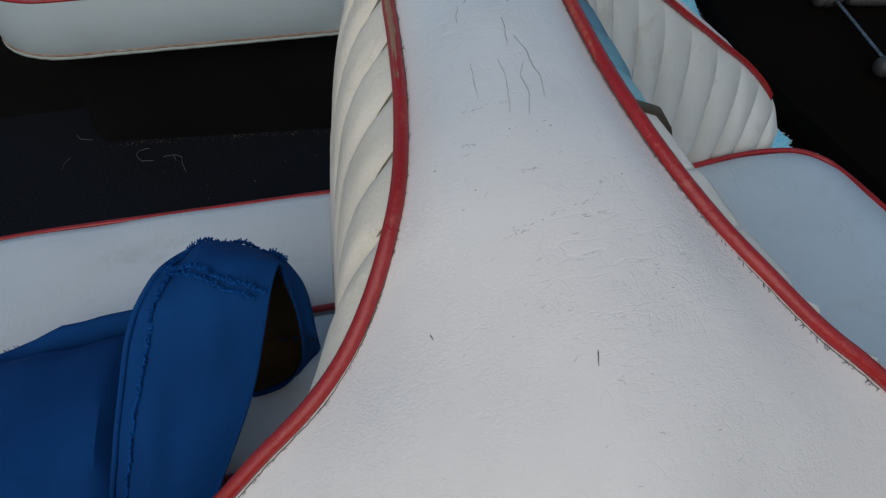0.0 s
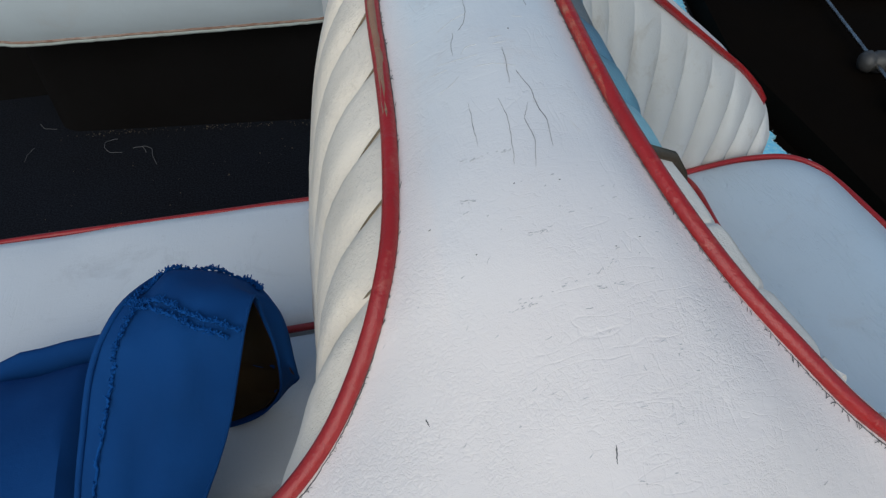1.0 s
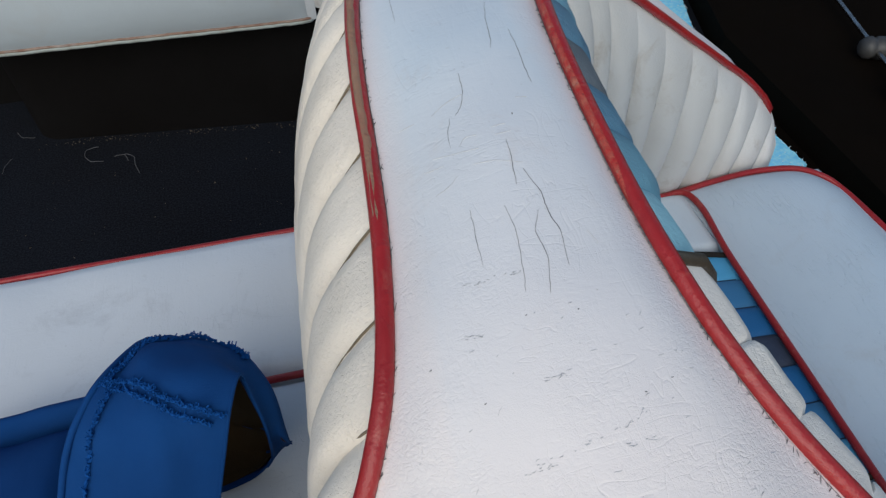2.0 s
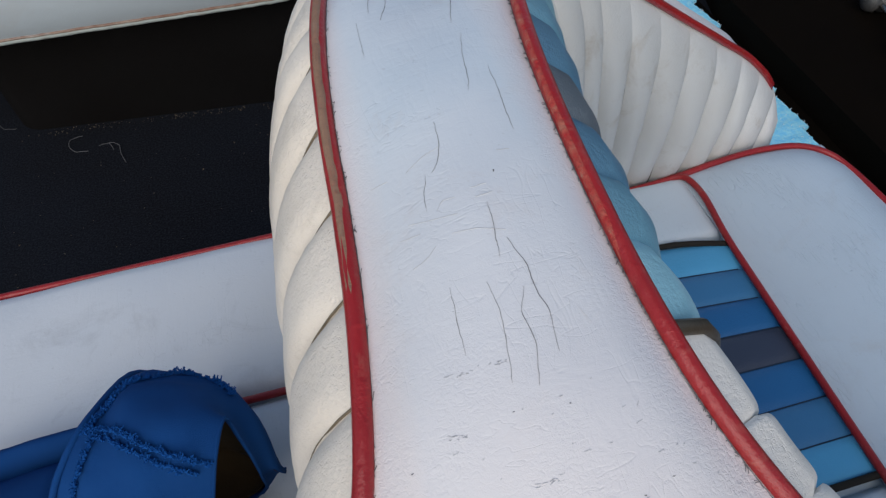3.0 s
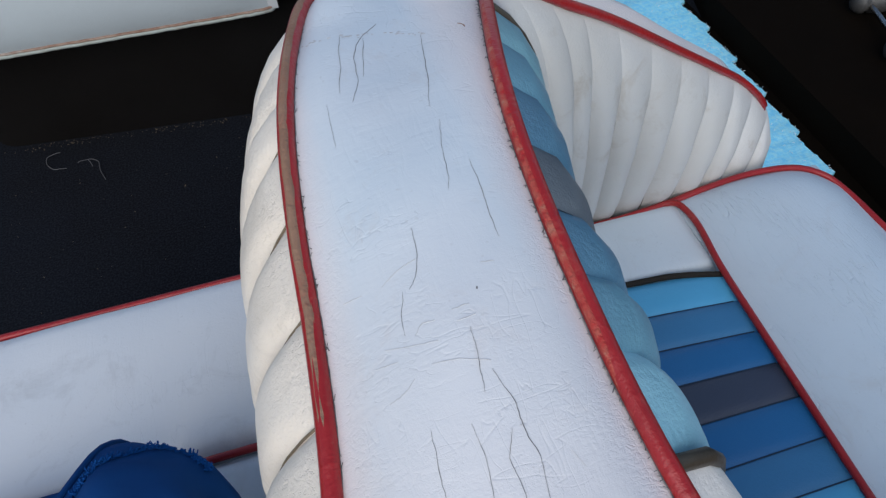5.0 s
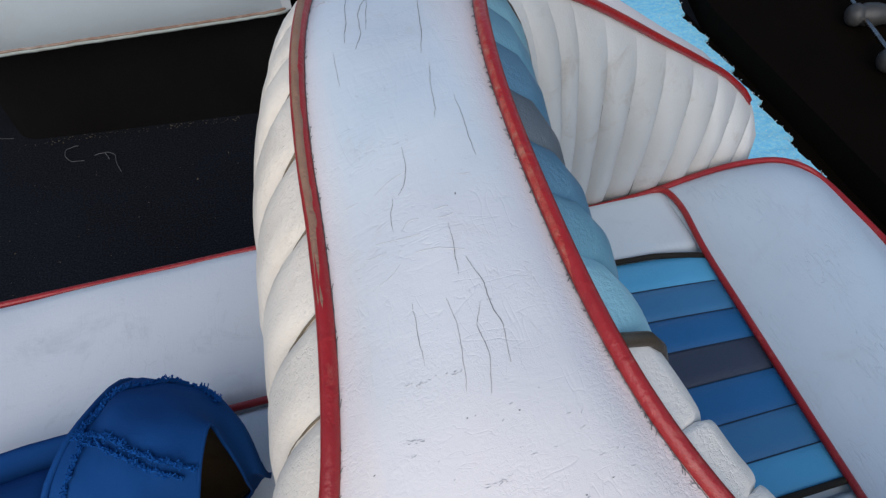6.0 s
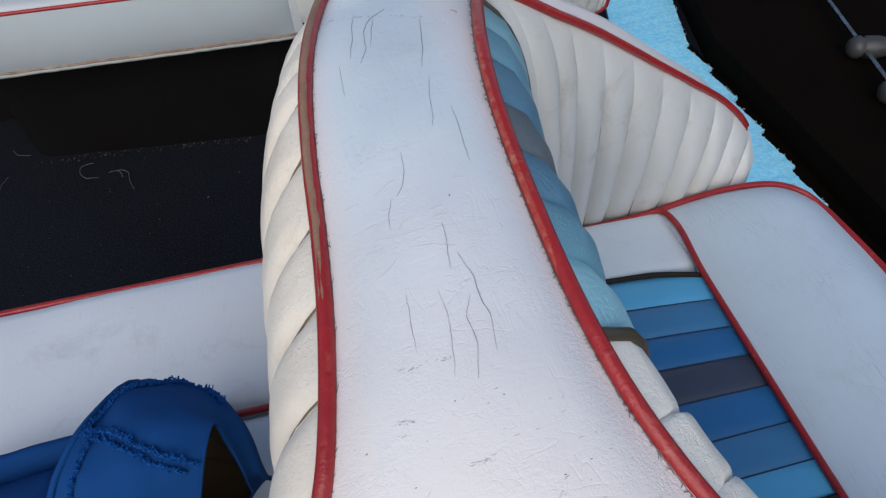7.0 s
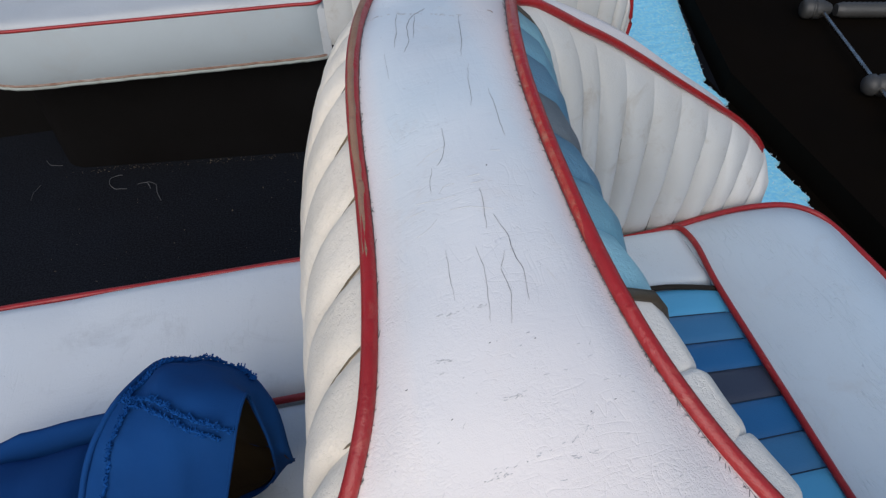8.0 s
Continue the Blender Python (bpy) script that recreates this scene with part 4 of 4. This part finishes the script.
for k in range(44):
    p = pressed[rnd.randrange(len(pressed) - 1)] + Vector((rnd.uniform(-0.001, 0.001), rnd.gauss(0, 0.0007), 0))
    d = rnd.uniform(0.0006, 0.0022)
    part("dirt_mark", crack(((p.x, p.y), (p.x + d, p.y - d * 0.2 + rnd.uniform(-0.0003, 0.0003))), rnd.uniform(0.0003, 0.0008), 200 + k), CREASE_DARK, seat_unit, "dirty pressed crease" if k == 0 else "")
for k, c in enumerate(FINE):
    part("crease", crack(c, 0.00014, 50 + k), CREASE, seat_unit, "faint crease" if k == 0 else "")
for c in (((-0.001, -0.247), (-0.002, -0.253)), ((-0.068, -0.218), (-0.067, -0.221)), ((0.0115, -0.0475), (0.0112, -0.0485))):
    part("nick", crack(c, 0.0006, 80), CRACK, seat_unit)
FAINT = [((-0.023, -0.190), (-0.015, -0.190), (-0.004, -0.189)), ((-0.001, -0.189), (0.010, -0.187), (0.020, -0.185)), ((-0.033, -0.120), (-0.028, -0.122), (-0.023, -0.122)),
         ((-0.020, -0.122), (-0.010, -0.124)), ((-0.028, -0.192), (-0.017, -0.192)), ((-0.013, -0.165), (-0.003, -0.166)), ((-0.037, -0.139), (-0.032, -0.141)), ((0.008, -0.193), (0.018, -0.194))]
rnd = random.Random(21)
for x, y in ((-0.013, -0.141), (-0.053, -0.144), (-0.036, -0.165), (0.033, -0.177), (0.021, -0.179), (0.007, -0.145)):
    part("nick", crack(((x, y), (x + rnd.uniform(0.0005, 0.0012), y + rnd.uniform(-0.0003, 0.0003))), 0.00024, 90), CRACK, seat_unit)
rnd = random.Random(12)
for line, sign in ((edge_r, -1), (edge_l, 1)):
    def inside(i, gap):
        """A place on the panel a little way in from the piping."""
        w = gap / (along(edge_r, i) - along(edge_l, i)).length
        return panel_place(i, w if sign > 0 else 1 - w)

    bm = bmesh.new()
    for k in range(230 if sign < 0 else 90):
        i = rnd.uniform(2.0 * STEP, 16.0 * STEP)
        p, q = inside(i, rnd.uniform(0.0042, 0.0052)), inside(i + rnd.uniform(-0.35, 0.35), rnd.uniform(0.0052, 0.0078 if sign < 0 else 0.0064))
        tube([p + Vector((0, 0, 0.0003)), p.lerp(q, 0.5) + Vector((0, 0, 0.0008)), q + Vector((0, 0, 0.0005))], rnd.uniform(0.0001, 0.0002), 4, bm=bm)
    # thin dark cord drawn for the shadow along the piping seam
    tube([inside(k / 3, 0.0044 + rnd.uniform(-0.0003, 0.0003)) + Vector((0, 0, 0.0002)) for k in range(int(6 * STEP), int(48 * STEP))], 0.0003, 5, bm=bm)
    tagged(part("stitching_and_shade", bm, CRACK, seat_unit, "small dark stitch marks and a thin line for the seam's shadow"), kind="stuff")


rnd = random.Random(77)
bm = bmesh.new()
ticks = [(rnd.gauss(0.012, 0.045) if k % 3 else rnd.gauss(0.03, 0.02), rnd.uniform(-0.31, -0.13), rnd.uniform(0.0004, 0.0030), rnd.gauss(0.15, 0.35)) for k in range(80)]
for c in FAINT:  # broken creases
    line = catmull([(x, y, 0) for x, y in c], 8)
    for k in range(9):
        p = line[rnd.randrange(len(line))]
        ticks.append((p.x, p.y + rnd.gauss(0, 0.0005), rnd.uniform(0.0005, 0.0022), math.atan2(c[-1][1] - c[0][1], c[-1][0] - c[0][0]) + rnd.gauss(0, 0.2)))
for k, (x, y, d, a) in enumerate(ticks):
    tick = crack(((x, y), (x + 0.5 * d * math.cos(a), y + 0.5 * d * math.sin(a) + rnd.uniform(-0.0002, 0.0002)), (x + d * math.cos(a), y + d * math.sin(a))), rnd.uniform(0.00008, 0.00019), 300 + k)
    me = bpy.data.meshes.new("tick")
    tick.to_mesh(me)
    tick.free()
    bm.from_mesh(me)
    bpy.data.meshes.remove(me)
tagged(part("scuffing", bm, CREASE_DARK, seat_unit, "small grey scuff marks in the vinyl"), kind="stuff")
part("nick", crack(((0.0555, 0.1135), (0.0575, 0.1125), (0.0585, 0.1105), (0.0580, 0.1090)), 0.0006, 81), RED_WORN, seat_unit, "small brownish nick")


# ---- rod with knobs on the dark step ----
def lathe(a, b, profile, sides=20):
    """A turned body from a to b; profile: pairs of fraction along and radius."""
    a, b = Vector(a), Vector(b)
    d = (b - a).normalized()
    s1 = d.cross(Vector((0, 0, 1))).normalized()
    s2 = s1.cross(d)
    bm = bmesh.new()
    rings = [[bm.verts.new(a.lerp(b, f) + r * (math.cos(t) * s1 + math.sin(t) * s2)) for t in (2 * math.pi * j / sides for j in range(sides))] for f, r in profile]
    for p, q in zip(rings, rings[1:]):
        for j in range(sides):
            bm.faces.new((p[j], p[(j + 1) % sides], q[(j + 1) % sides], q[j]))
    bm.faces.new(rings[0])
    bm.faces.new(rings[-1])
    return bm


bm = bmesh.new()
plan = [(1.018, -1.1), (1.03, 1.1), (1.20, 1.75), (1.40, 2.6), (2.9, 2.6), (2.9, -1.1)]
bmesh.ops.extrude_face_region(bm, geom=[bm.faces.new([bm.verts.new((x, y, 0.0)) for x, y in plan])])
for v in bm.verts[len(plan):]:
    v.co.z = 0.078
tagged(part("step", bm, CARPET_DARK, smooth=False), "dark carpeted step along the boat floor", "step", kind="structure")
rod = thing("knobbed_rod", "dull steel rod with grey plastic knobs lying on the step", "rod")
A, B = Vector((1.430, 1.310, 0.108)), Vector((1.271, 0.715, 0.108))
part("shaft", tube([A.lerp(B, k / 8) for k in range(-1, 11)], 0.0065, 12), STEEL, rod)
KNOB = [(0, 0.012), (0.02, 0.022), (0.12, 0.029), (0.30, 0.030), (0.33, 0.026), (0.40, 0.026), (0.43, 0.030), (0.62, 0.029), (0.75, 0.024), (0.9, 0.019), (1.0, 0.014)]
ARM = [(0, 0.010), (0.02, 0.020), (0.06, 0.0265), (0.11, 0.0285), (0.13, 0.0245), (0.16, 0.0245), (0.18, 0.0285), (0.30, 0.0285), (0.38, 0.024), (0.90, 0.022), (1.0, 0.014)]
side = Vector((0.957, -0.288, 0.0))
part("knob", lathe(A - side * 0.055, A + side * 0.03, KNOB), GREY_PLASTIC, rod, "grey ribbed plastic knob")
for c in (0.68, 0.985):
    p = A.lerp(B, c)
    part("arm", lathe(p - side * 0.038, p + side * 0.20, ARM), GREY_PLASTIC, rod, "grey plastic arm with a grooved round end")
grip = [(0, 0.018)] + [(0.04 + 0.92 * k / 40, 0.0235 if k % 2 else 0.0215) for k in range(41)] + [(1.0, 0.017)]
part("grip", lathe(A + Vector((0.045, -0.012, -0.004)), A + Vector((0.36, -0.10, -0.004)), grip), GREY_PLASTIC, rod, "grey ribbed plastic grip")

# ---- litter on the floor ----
THREADS = [((-0.599, 1.162), (-0.624, 1.158), (-0.628, 1.134), (-0.610, 1.109), (-0.583, 1.104)), ((-0.558, 1.114), (-0.536, 1.117), (-0.513, 1.103), (-0.508, 1.072), (-0.496, 1.036)),
           ((-0.536, 1.116), (-0.529, 1.103), (-0.525, 1.090)), ((-0.797, 1.170), (-0.808, 1.150), (-0.812, 1.118)), ((-0.803, 1.275), (-0.785, 1.250), (-0.757, 1.243))]
for k, c in enumerate(THREADS):
    line = [p + Vector((0, 0, 0.0015 + 0.001 * math.sin(i))) for i, p in enumerate(catmull([(x, y, 0.001) for x, y in c], 6))]
    tagged(part("thread", tube(line, 0.0008 if k < 3 else 0.0006, 5), THREAD), "loose pale thread lying on the navy carpet", "thread", "loose threads")
rnd = random.Random(4)
bm = bmesh.new()
for k in range(260):
    x = rnd.uniform(-0.75, 0.0)
    if k < 150:
        x = rnd.choice((rnd.gauss(-0.60, 0.06), rnd.gauss(-0.33, 0.08), x))
        y = 1.044 - 0.137 * (x - 0.60) - 0.004 - abs(rnd.gauss(0, 0.012))
    else:
        y = rnd.uniform(0.4, 1.12)
    r = rnd.uniform(0.001, 0.0028)
    vs = [bm.verts.new((x + rnd.uniform(-r, r), y + rnd.uniform(-r, r), z)) for z in (0.0, 0.0, 0.0, r)]
    for t in ((0, 1, 2), (0, 1, 3), (1, 2, 3), (0, 2, 3)):
        bm.faces.new([vs[q] for q in t])
tagged(part("crumbs", bm, CRUMB, smooth=False), "straw-coloured crumbs and lint along the seat box", "crumbs", kind="stuff")
